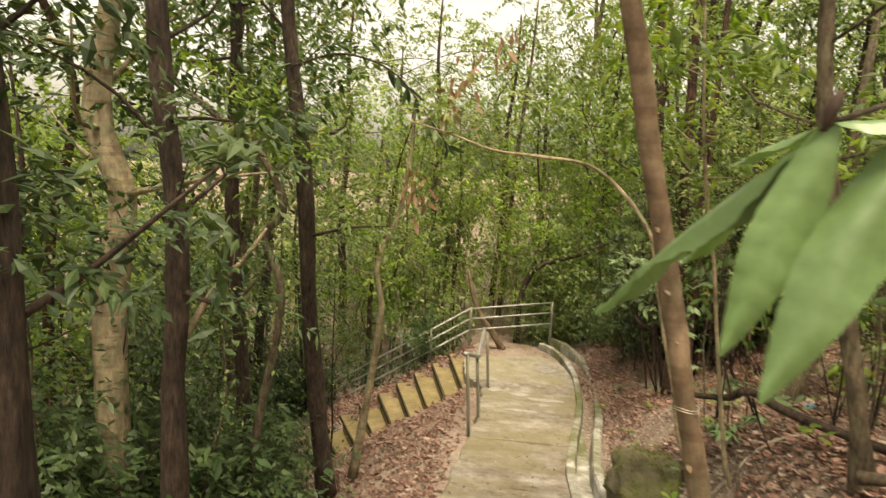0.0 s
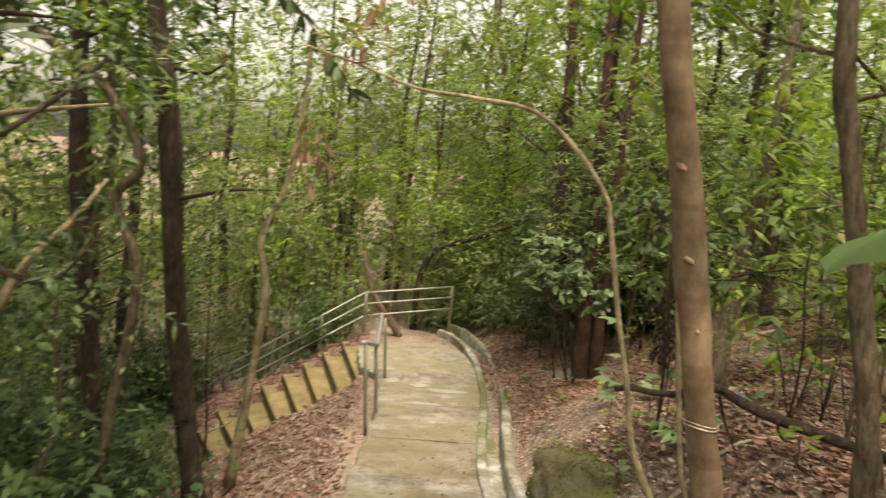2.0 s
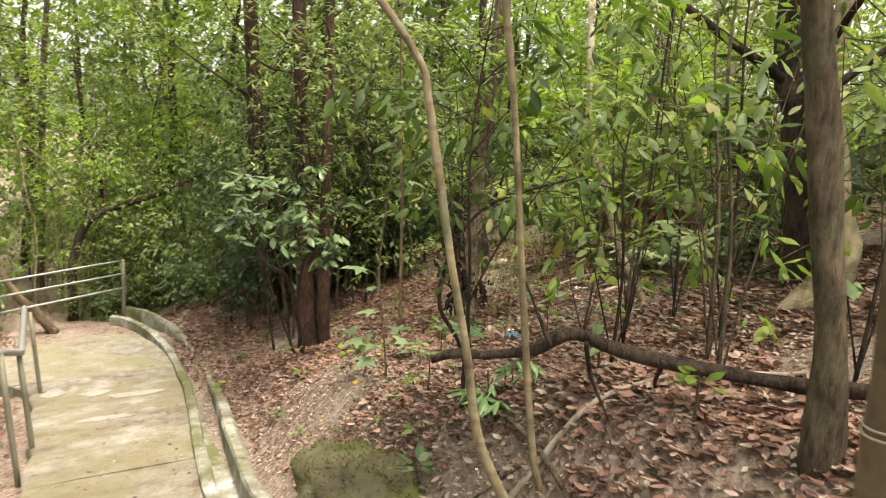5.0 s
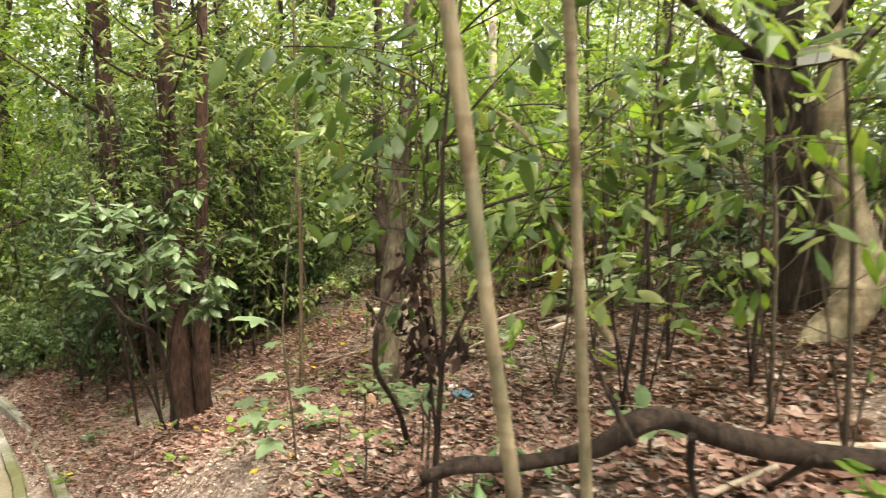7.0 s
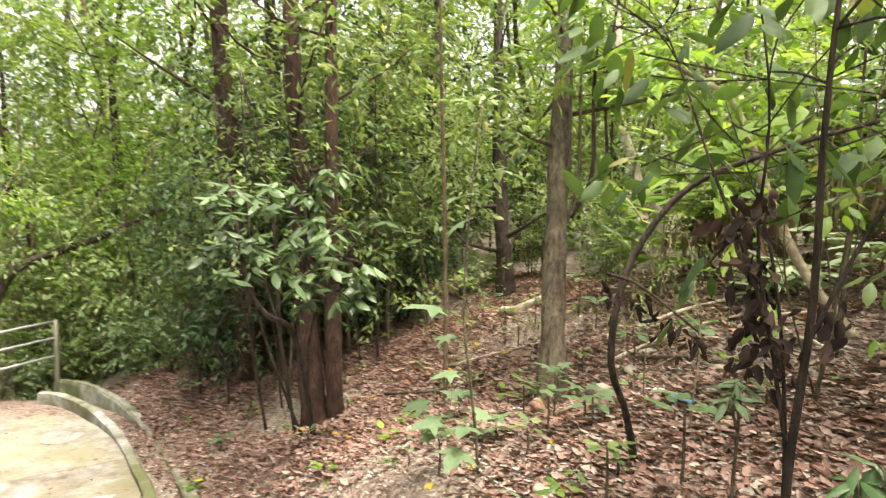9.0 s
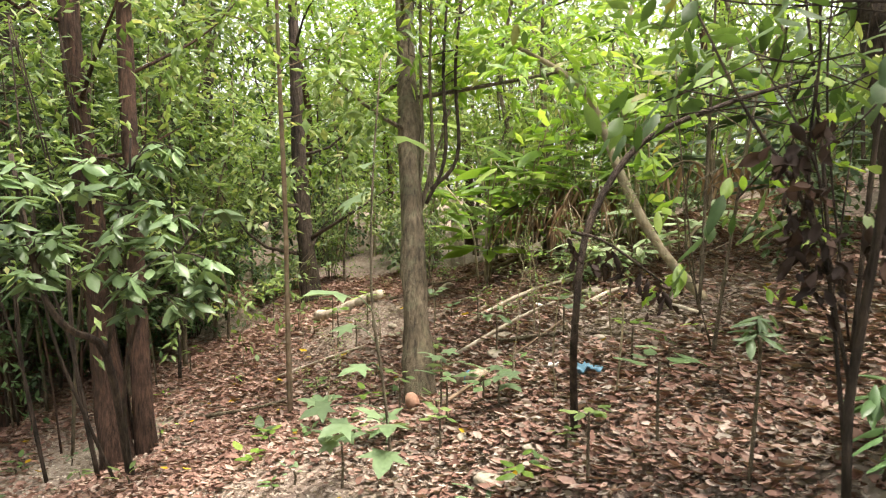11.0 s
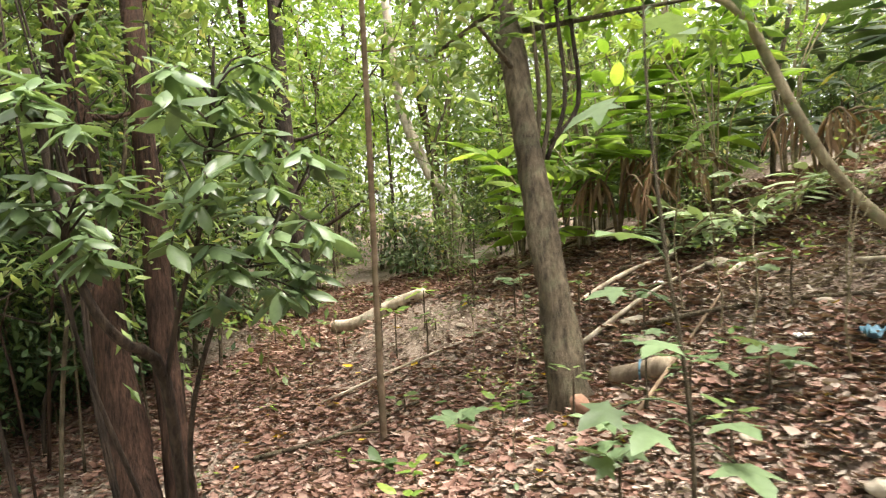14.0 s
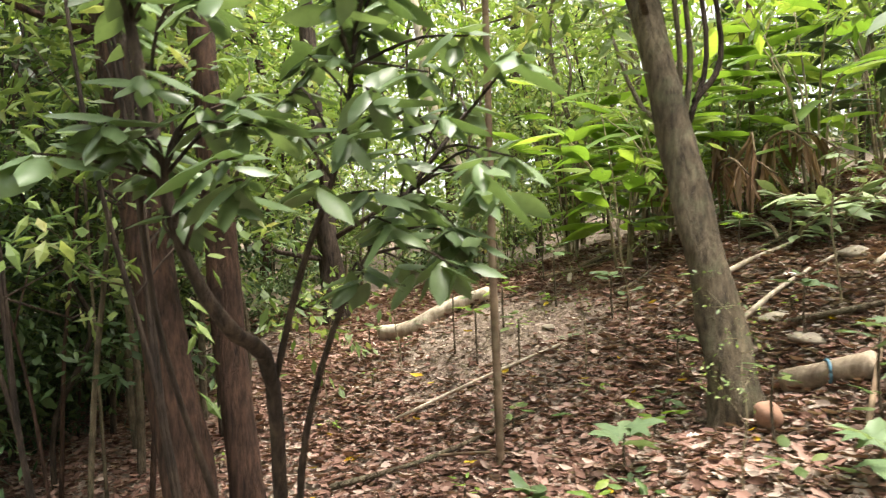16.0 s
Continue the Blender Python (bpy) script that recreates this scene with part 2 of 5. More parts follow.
def tube(line, radii, sides=8, rough=0.08, seed=0, capped=True):
    """A tapered, slightly uneven tube along a line: vertices and faces."""
    rng = np.random.default_rng(seed)
    line = np.asarray(line, float)
    n = len(line)
    radii = np.interp(np.linspace(0, 1, n), np.linspace(0, 1, len(radii)), radii)
    tang = np.gradient(line, axis=0)
    tang /= np.linalg.norm(tang, axis=1)[:, None] + 1e-9
    ref = np.array((1.0, 0.0, 0.0)) if abs(tang[0][0]) < 0.8 else np.array((0.0, 1.0, 0.0))
    v, f = [], []
    ph = rng.uniform(0, 6.28, 4)
    for k in range(n):
        u = ref - tang[k] * (ref @ tang[k])
        u /= np.linalg.norm(u)
        ref = u
        w = np.cross(tang[k], u)
        for s in range(sides):
            a = 2 * math.pi * s / sides
            wob = 1 + rough * (math.sin(2 * a + ph[0] + k * 0.5) + 0.6 * math.sin(3 * a + ph[1] - k * 0.8)) + rng.normal(0, rough * 0.4)
            v.append(line[k] + (u * math.cos(a) + w * math.sin(a)) * radii[k] * wob)
    for k in range(n - 1):
        for s in range(sides):
            a, b = k * sides + s, k * sides + (s + 1) % sides
            f.append((a, b, b + sides, a + sides))
    if capped:
        f.append(tuple(range(sides - 1, -1, -1)))
        f.append(tuple(range((n - 1) * sides, n * sides)))
    return np.array(v), f


def joined(pieces):
    vs, fs, o = [], [], 0
    for v, f in pieces:
        vs.append(np.asarray(v, float))
        fs += [tuple(i + o for i in face) for face in f]
        o += len(v)
    return np.vstack(vs), fs


def box(lo, hi):
    x0, y0, z0 = lo
    x1, y1, z1 = hi
    v = [(x0, y0, z0), (x1, y0, z0), (x1, y1, z0), (x0, y1, z0), (x0, y0, z1), (x1, y0, z1), (x1, y1, z1), (x0, y1, z1)]
    return np.array(v, float), [(0, 3, 2, 1), (4, 5, 6, 7), (0, 1, 5, 4), (1, 2, 6, 5), (2, 3, 7, 6), (3, 0, 4, 7)]


SMALL = (np.array([(0, 0, 0), (0.5, 0, 0.05), (1, 0, -0.12), (0.42, 0.5, -0.04), (0.42, -0.5, -0.04)], float),
         np.array([(0, 4, 1), (4, 2, 1), (2, 3, 1), (3, 0, 1)]))


def blade(wave=0.03, droop=0.25, fold=0.12):
    """A leaf blade with a raised midrib: seven cross sections."""
    xs = (0.0, 0.12, 0.3, 0.5, 0.7, 0.88, 1.0)
    ws = (0.02, 0.28, 0.46, 0.5, 0.4, 0.18, 0.0)
    v, f = [], []
    for k, (x, w) in enumerate(zip(xs, ws)):
        z = -droop * x * x
        v += [(x, -w, z - fold * w + wave * math.sin(9 * x)), (x, 0, z), (x, w, z - fold * w - wave * math.sin(8 * x))]
        if k:
            o = 3 * k
            f += [(o - 3, o, o + 1, o - 2), (o - 2, o + 1, o + 2, o - 1)]
    return np.array(v, float), np.array(f)


BLADE = blade()


def fine_blade(sections=26, wave=0.02, droop=0.12, fold=0.16):
    """A large leaf seen close: toothed edge, raised midrib, ribs that slant to the edge."""
    v, f = [], []
    for k in range(sections):
        x = k / (sections - 1)
        w = 0.5 * (math.sin(math.pi * min(1, x * 0.93 + 0.06)) ** 0.85) * (1 - 0.35 * x) * 1.12
        w *= 1 + 0.035 * (k % 2)
        z = -droop * x * x
        rib = 0.005 if k % 3 == 0 else -0.002
        for u in (-1, -0.66, -0.33, 0, 0.33, 0.66, 1):
            v.append((x + 0.06 * abs(u) * w, u * w, z - fold * abs(u) * w + (rib if abs(u) > 0.1 else -0.008) + wave * u * math.sin(11 * x + u)))
        if k:
            o = 7 * k
            f += [(o - 7 + j, o + j, o + j + 1, o - 6 + j) for j in range(6)]
    return np.array(v, float), np.array(f)


def palmate():
    """A leaf with five pointed lobes round its stalk end."""
    v = [(0.2, 0.0, 0.02)]
    ring = [(0.0, 0.06, 0), (-0.14, 0.34, -0.05), (0.12, 0.3, 0.02), (0.36, 0.66, -0.07), (0.42, 0.24, 0.02), (0.72, 0.2, 0.0), (1.0, 0.0, -0.12)]
    ring = ring + [(x, -y, z) for x, y, z in ring[-2::-1]]
    v += ring
    return np.array(v, float), np.array([(0, k + 1, k) for k in range(1, len(ring))] + [(0, 1, len(ring))])


def dry_leaf():
    """A fallen leaf, smooth in outline, curled along its midrib."""
    xs, ws = (0.2, 0.48, 0.78), (0.36, 0.5, 0.3)
    v = [(0.0, 0.0, 0.05)]
    for x, w in zip(xs, ws):
        z = 0.12 * (2 * x - 1) ** 2
        v += [(x, w, z + 0.1), (x, 0.0, z), (x, -w * 0.92, z + 0.06)]
    v.append((1.0, 0.03, 0.16))
    f = [(0, 2, 1), (0, 3, 2)]
    for k in (1, 4):
        f += [(k, k + 1, k + 4), (k, k + 4, k + 3), (k + 1, k + 2, k + 5), (k + 1, k + 5, k + 4)]
    f += [(7, 8, 10), (8, 9, 10)]
    return np.array(v, float), np.array(f)


def leaves(pos, way, up, length, width, tmpl=SMALL):
    """Blades at pos along way: vertices and faces of all of them."""
    tv, tf = tmpl
    way = way / (np.linalg.norm(way, axis=1)[:, None] + 1e-9)
    side = np.cross(up, way)
    side /= np.linalg.norm(side, axis=1)[:, None] + 1e-9
    top = np.cross(way, side)
    L, W = np.asarray(length)[:, None, None], np.asarray(width)[:, None, None]
    v = pos[:, None, :] + way[:, None, :] * tv[None, :, 0:1] * L + side[:, None, :] * tv[None, :, 1:2] * W + top[:, None, :] * tv[None, :, 2:3] * L
    n, k = len(pos), len(tv)
    f = tf[None, :, :] + (np.arange(n) * k)[:, None, None]
    return v.reshape(-1, 3), f.reshape(-1, tf.shape[1])


def sprays(rng, ends, ways, count, reach, size, ratio=0.38, droop=0.35, tmpl=SMALL):
    """Twigs at ends, each with count leaves set alternately along it."""
    n = len(ends)
    ways = ways / (np.linalg.norm(ways, axis=1)[:, None] + 1e-9)
    t = np.tile(np.linspace(0.15, 1.0, count), n)
    e, w = np.repeat(ends, count, 0), np.repeat(ways, count, 0)
    sgn = np.tile(np.where(np.arange(count) % 2, 1.0, -1.0), n)
    upv = np.array((0.0, 0.0, 1.0)) + rng.normal(0, 0.35, (n * count, 3))
    side = np.cross(w, upv)
    side /= np.linalg.norm(side, axis=1)[:, None] + 1e-9
    pos = e + w * (t * reach)[:, None] + rng.normal(0, 0.02, (n * count, 3)) - np.array((0, 0, 1)) * (t ** 2 * reach * droop * 0.5)[:, None]
    d = w * 0.55 + side * (sgn * 0.8)[:, None] + rng.normal(0, 0.3, (n * count, 3)) - np.array((0, 0, droop))
    L = size * rng.uniform(0.6, 1.25, n * count)
    return leaves(pos, d, upv, L, L * ratio * rng.uniform(0.8, 1.2, n * count), tmpl)


def branchy(rng, trunk, radii, limbs, span, lift, start=0.4, twigs=4, sides=9, seed=0, limb_r=0.2):
    """Wood of a tree, piece by piece (trunk first), and the ends of its twigs."""
    pieces = [tube(trunk, radii, sides, 0.07, seed)]
    ends, ways = [], []
    n = len(trunk)
    for k in range(limbs):
        s = start + (1 - start) * (k + rng.uniform(0, 0.9)) / limbs
        i = min(int(s * (n - 1)), n - 2)
        a = k * 2.4 + rng.uniform(-0.6, 0.6)
        out = np.array((math.cos(a), math.sin(a), lift + rng.normal(0, 0.3)))
        ln = span * rng.uniform(0.55, 1.1) * (1.15 - 0.5 * s)
        p0 = trunk[i]
        p1 = p0 + out * ln * 0.5 + rng.normal(0, 0.1, 3)
        p2 = p0 + out * ln + np.array((0, 0, 0.15 * ln)) + rng.normal(0, 0.15, 3)
        r0 = max(np.interp(s, np.linspace(0, 1, len(radii)), radii) * limb_r * 1.4, 0.006)
        limb = smooth_line((p0, p1, p2), 6)
        pieces.append(tube(limb, (r0, r0 * 0.25), 5, 0.05, seed + k))
        for j in range(twigs):
            q = limb[min(5, 1 + int(rng.uniform(0.1, 1) * 5))] + rng.normal(0, 0.12 * span, 3)
            w = out * 0.5 + rng.normal(0, 0.6, 3) + np.array((0, 0, 0.1))
            ends.append(q)
            ways.append(w)
    return pieces, np.array(ends), np.array(ways)


DIAMOND = (np.array([(0, 0, 0), (0.45, 0.5, -0.03), (1, 0, -0.1), (0.45, -0.5, -0.03)], float), np.array([(0, 3, 2), (0, 2, 1)]))


def wooden(ob, pieces, bark, first="trunk", rest="limb"):
    for k, (v, f) in enumerate(pieces):
        nm = first if k == 0 else rest
        part(nm, mesh_of(nm, v, f, bark, True), ob)


def plant(name, at, label, category, pieces, bark, crown, leaf, group="", first="trunk", rest="limb", crown_name="crown"):
    ob = thing(name, at, label, category, group)
    wooden(ob, pieces, bark, first, rest)
    part(crown_name, mesh_of(crown_name, crown[0], crown[1], leaf), ob)
    return ob


# ---- ground ----
PY = (-40, -14, -11.8, -10.3, -9.4, -8.1, -7.5, -6.8, -5.7, -5.06, -3.8, -2.5, 0, 1, 40)
PZ = (6.5, 3.0, 2.5, 2.07, 1.83, 1.62, 1.48, 1.25, 0.8, 0.7, 0.52, 0.36, 0.04, 0.0, 0.0)


def path_z(y):
    return np.interp(y, PY, PZ)


def ground_z(x, y):
    x, y = np.asarray(x, float), np.asarray(y, float)
    base = path_z(y) - 0.12
    ye = np.where(y > -1.5, -1.5 + (y + 1.5) * 0.35, y)
    ye = np.where(y > 4, -1.5 + 5.5 * 0.35 + (y - 4) * 0.02, ye)
    ye = np.where(y < -10, -10 + (y + 10) * 0.4, ye)
    xe = np.where(x > 7, 7 + (x - 7) * 0.45, x)
    xe = np.where(x > 25, 7 + 18 * 0.45, xe)
    right = -0.33 + 0.248 * xe - 0.248 * ye + 0.25 * np.exp(-((x - 2.2) ** 2 / 0.8 + (y + 6.9) ** 2 / 1.5))
    right = right + 0.19 * np.exp(-((x - 5.7) ** 2 / 1.2 + (y + 1.75) ** 2 / 1.2)) - 0.16 * np.exp(-((x - 3.85) ** 2 / 0.7 + (y + 3.55) ** 2 / 0.9))
    d = np.maximum(-0.35 - x, 0)
    left = base - 0.62 * np.minimum(d, 2.6) - 0.16 * np.clip(d - 2.6, 0, 10)
    edge = np.clip((0.0 + 0.26 * (x + 0.44) - y) / 0.2, 0, 1)
    far = np.clip((y - 2.15 - 0.75 * (x + 0.86)) / 0.22, 0, 1) * np.clip((3.4 - y) / 0.5, 0, 1) * np.clip((x + 4) / 0.6, 0, 1)
    left = left + 0.15 * edge * np.clip(y + 4, 0, 1) - 0.05 * (1 - edge) + (0.3 + 0.07 * np.minimum(d, 2.6)) * far
    k = np.clip((x - 1.45) / 1.0, 0, 1)
    k = k * k * (3 - 2 * k)
    kb = np.clip((y - 3.6) / 1.5, 0, 1)
    base = base - 0.25 * kb
    z = np.where(x < -0.35, left, base * (1 - k) + right * k)
    bumps = 0.035 * np.sin(2.1 * x + 1.3 * y) + 0.03 * np.sin(3.7 * y - 1.9 * x + 1) + 0.012 * np.sin(9 * x + 5 * y) + 0.012 * np.sin(11 * y - 7 * x)
    off = np.clip((np.abs(x - 0.6) - 1.2) / 0.6, 0, 1)
    return z + bumps * off


def gz(x, y):
    return float(ground_z(x, y))


def graded(lo, hi, step, far):
    mid = list(np.arange(lo, hi + step / 2, step))
    out, s, a, b = mid[:], step, lo, hi
    while b < far:
        s *= 1.35
        a, b = a - s, b + s
        out = [a] + out + [b]
    return np.array(out)


gx, gy = graded(-5, 10, 0.11, 400), graded(-14, 7, 0.11, 400)
XX, YY = np.meshgrid(gx, gy)
gv = np.stack([XX.ravel(), YY.ravel(), ground_z(XX, YY).ravel()], 1)
nx = len(gx)
ii = (np.arange(len(gy) - 1)[:, None] * nx + np.arange(nx - 1)[None, :]).ravel()
ground = tagged(new("ground", mesh_of("ground", gv, np.stack([ii, ii + 1, ii + nx + 1, ii + nx], 1), SOIL, True)),
                "brown forest floor of bare soil and rotting leaves", "ground", kind="structure")


# ---- concrete path, kerb, stairs ----
LEFT_Y, LEFT_X = (-40, -5, -2.5, 0, 0.8, 2.9, 4), (-0.22, -0.2, -0.08, -0.12, -0.5, -0.62, -0.62)
RIGHT_Y, RIGHT_X = (-40, -4.4, -3, -1.9, -0.6, 0.6, 1.4, 2.26, 2.8, 3.2, 3.5), (1.05, 1.1, 1.25, 1.4, 1.54, 1.6, 1.59, 1.49, 1.36, 1.2, 1.02)
pavement = tagged(new("pavement"), "worn concrete footpath stained with moss, sloping to a landing", "footpath", kind="structure")


def slab(y0, y1, mat, rise=0.0, seed=0):
    rng = np.random.default_rng(seed)
    ys = np.linspace(y0 + 0.004, y1 - 0.004, max(3, int((y1 - y0) / 0.15)))
    v, f = [], []
    for y in ys:
        lx, rx = np.interp(y, LEFT_Y, LEFT_X), np.interp(y, RIGHT_Y, RIGHT_X)
        lx += 0.02 * math.sin(7 * y) + rng.normal(0, 0.006)
        z = float(path_z(y)) + rise
        for x, dz in ((lx, -0.3), (lx, -0.015), (lx + 0.02, 0), ((lx * 2 + rx) / 3, 0.006), ((lx + 2 * rx) / 3, 0.004), (rx, 0), (rx, -0.3)):
            yy = y if y1 < 3 else y0 + (y - y0) / (y1 - y0) * (1.95 + 0.43 * (x + 0.6) - y0)
            v.append((x, yy, z + dz + (rng.normal(0, 0.003) if dz > -0.1 else 0)))
    m = 7
    for k in range(len(ys) - 1):
        for s in range(m - 1):
            a = k * m + s
            f.append((a, a + 1, a + m + 1, a + m))
    f += [tuple(range(m - 1, -1, -1)), tuple(range((len(ys) - 1) * m, len(ys) * m))]
    return part("slab", mesh_of("slab", v, f, mat), pavement)


CUTS = (-14, -12.4, -11.2, -10.0, -8.8, -7.6, -6.4, -5.2, -4.1, -3.35, -2.45, 0.45, 3.75)
for k in range(len(CUTS) - 1):
    slab(CUTS[k], CUTS[k + 1], CONCRETE_LAND if CUTS[k] > 0 else CONCRETE, 0.004 * (k % 2), k)
for k, (px, py, pa, pb) in enumerate(((0.56, -0.41, 0.17, 0.13), (0.98, -0.7, 0.3, 0.14), (1.08, 1.55, 0.22, 0.2), (0.12, -0.12, 0.13, 0.2), (0.62, -1.6, 0.26, 0.1))):
    rim = [(px + pa * (1 + 0.2 * math.sin(3 * a + k)) * math.cos(a), py + pb * (1 + 0.22 * math.sin(2 * a + 2 * k)) * math.sin(a)) for a in np.linspace(0, 6.283, 24, False)]
    pv = [(x, y, float(path_z(y)) - 0.02) for x, y in rim] + [(x, y, float(path_z(y)) + 0.012) for x, y in rim]
    part("repair_patch", mesh_of("repair_patch", pv, [tuple(range(24, 48))] + [(j, (j + 1) % 24, 24 + (j + 1) % 24, 24 + j) for j in range(24)], PATCH), pavement, "pale grey mortar patch")

kerb_line = [(np.interp(y, RIGHT_Y, RIGHT_X), y, float(path_z(y))) for y in np.linspace(-14, 3.2, 90)]
kerb_line += [(1.1, 3.36, 0.0), (0.98, 3.48, 0.0)]
PROFILE = ((0.0, -0.3), (0.0, 0.035), (0.02, 0.045), (0.09, 0.045), (0.11, 0.03), (0.125, -0.1), (0.29, -0.11), (0.3, 0.06), (0.32, 0.085), (0.4, 0.08), (0.43, 0.05), (0.45, -0.35))
kl = np.array(kerb_line)
tg = np.gradient(kl, axis=0)
tg /= np.linalg.norm(tg, axis=1)[:, None]
kv, kf = [], []
kr = np.random.default_rng(3)
for p, t in zip(kl, tg):
    sd = np.array((t[1], -t[0], 0))
    grow = 1 + 0.7 * np.clip((p[1] - 0.5) / 2.5, 0, 1)
    for o, h in PROFILE:
        kv.append(p + sd * (o + 0.004 + kr.normal(0, 0.004)) + np.array((0, 0, h * (grow if o > 0.29 and h > 0 else 1) + kr.normal(0, 0.004))))
m = len(PROFILE)
for k in range(len(kl) - 1):
    for s in range(m - 1):
        a = k * m + s
        kf.append((a, a + 1, a + m + 1, a + m))
kf += [tuple(range(m - 1, -1, -1)), tuple(range((len(kl) - 1) * m, len(kl) * m))]
tagged(new("drain_kerb", mesh_of("drain_kerb", kv, kf, KERB_MAT)), "pale concrete drain kerb, mossy, curving along the path", "kerb", kind="structure")

staircase = tagged(new("staircase"), "yellow mossy concrete stairs going down from the landing", "stairs", kind="structure")


def stair_edge(k):
    """Near and far end of the front edge of tread k; -1 is the landing's edge."""
    return np.array((-0.44 - 0.31 * k, -0.05 - 0.08 * k)), np.array((-1.05 - 0.345 * k, 2.62 - 0.25 * k))


def prism(quad, z0, z1):
    v = [(x, y, z0) for x, y in quad] + [(x, y, z1) for x, y in quad]
    return v, [(0, 1, 2, 3), (7, 6, 5, 4), (0, 4, 5, 1), (1, 5, 6, 2), (2, 6, 7, 3), (3, 7, 4, 0)]


for k in range(11):
    (n0, f0), (n1, f1) = stair_edge(k - 1), stair_edge(k)
    z = -0.15 - 0.18 * k
    inset = np.array((-0.004, 0))
    part("step", mesh_of("step", *prism((n0 + inset, f0 + inset, f1, n1), z - 0.5, z), CONCRETE_YEL), staircase)
    # thin dark strip along the front edge of each tread
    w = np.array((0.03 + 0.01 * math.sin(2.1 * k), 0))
    part("grime_line", mesh_of("grime_line", *prism((n1 + w * 1.2, f1 + w * 0.8, f1 - w * 0.1, n1 - w * 0.1), z - 0.06, z + 0.005), EDGE_DARK), staircase, "dark line along the tread edge")


# ---- railings ----
def rod(name, a, b, r, mat, parent, label=""):
    v, f = tube(smooth_line((a, b), 4), (r, r), 10, 0.0)
    return part(name, mesh_of(name, v, f, mat, True), parent, label)


def at_local(parent, p):
    return tuple(np.array(p) - np.array(parent.location))


railing = thing("railing", (0.3, 3.5, 0), "galvanised steel guard rail with three bars at the landing edge", "railing")
for p, q in (((-0.62, 2.93, 0), (1.24, 3.66, 0)),):
    for h in (0.92, 0.68, 0.42):
        rod("bar", at_local(railing, (p[0], p[1], h - 0.05)), at_local(railing, (q[0], q[1], h + 0.08)), 0.018, STEEL, railing, "grey steel bar")
    for w, top in ((p, 0.9), (q, 1.02)):
        rod("post", at_local(railing, (w[0], w[1], -0.2)), at_local(railing, (w[0], w[1], top)), 0.032, POST, railing, "weathered dark post")
stair_rail = thing("stair_railing", (-2.4, 2.9, -1.4), "galvanised steel stair railing with three sloping bars", "railing")
for h in (0.87, 0.63, 0.37):
    rod("bar", at_local(stair_rail, (-0.64, 2.9, h)), at_local(stair_rail, (-4.6, 2.8, h - 2.52)), 0.018, STEEL, stair_rail, "grey steel bar")
for k in range(4):
    x = -1.5 - k * 1.0
    rod("post", at_local(stair_rail, (x, 2.88, -0.643 * (-0.64 - x) - 0.35)), at_local(stair_rail, (x, 2.88, 0.87 - 0.637 * (-0.64 - x))), 0.025, POST, stair_rail, "weathered dark post")
handrail = thing("handrail", (-0.1, -1.0, 0.1), "bent steel handrail on thin posts beside the path", "handrail")
rail_pts = ((-0.25, -2.97, 1.5), (-0.22, -2.86, 1.47), (-0.1, -2.24, 1.27), (-0.15, 0.2, 1.1), (-0.16, 0.29, 1.07))
v, f = tube(np.array(rail_pts), (0.03, 0.03), 10, 0.0)
part("grip", mesh_of("grip", v, f, STEEL, True), handrail, "grey steel top bar").location = tuple(-np.array(handrail.location))
for a, top in (((0.0, 0.0), 1.08), ((-0.03, -2.26), 1.25), ((-0.13, -2.92), 1.48)):
    zb = float(path_z(a[1])) - 0.3
    rod("post", at_local(handrail, (a[0], a[1], zb)), at_local(handrail, (a[0] - 0.09, a[1] + 0.02, top)), 0.024, POST, handrail, "mossy steel post")


# ---- single trees near the path ----
def single_tree(name, pts, radii, bark, label, leaf=None, limbs=0, span=1.2, count=9, size=0.11, start=0.55, seed=1, sides=12, n=26, twigs=12, lift_up=0.5, rough=0.05):
    rng = np.random.default_rng(seed)
    base = np.array(pts[0], float)
    line = smooth_line(np.array(pts, float) - base, n)
    ob = thing(name, tuple(base), label, "tree")
    if limbs:
        wood, ends, ways = branchy(rng, line, radii, limbs, span, lift_up, start, twigs, sides, seed)
        part("crown", mesh_of("crown", *sprays(rng, ends, ways, count, 0.38, size), leaf), ob)
    else:
        wood = [tube(line, radii, sides, rough, seed)]
    wooden(ob, wood, bark)
    return ob, line + base


tan_tree, _ = single_tree("tree", ((1.52, -8.7, 1.75), (1.39, -8.73, 2.4), (1.24, -8.78, 3.0), (1.1, -8.82, 3.6), (0.91, -8.88, 4.4), (0.66, -8.95, 5.6), (0.5, -9.0, 7.5)),
            (0.054, 0.051, 0.049, 0.048, 0.046, 0.04, 0.03), BARK_TAN, "slender smooth tan trunk with a wire tied round it", LEAF_MID, 7, 1.4, 10, 0.12, 0.75, 11, 20, 60)
single_tree("tree", ((2.43, -8.06, 2.3), (2.35, -8.08, 2.75), (2.24, -8.05, 3.3), (2.1, -8.0, 4.0), (2.0, -7.98, 4.6), (1.8, -7.9, 7.6)),
            (0.075, 0.05, 0.046, 0.044, 0.042, 0.03), BARK_GREY, "mottled grey-brown trunk with lichen on the bank", LEAF_MID, 6, 1.5, 10, 0.12, 0.72, 12, 16, 40)
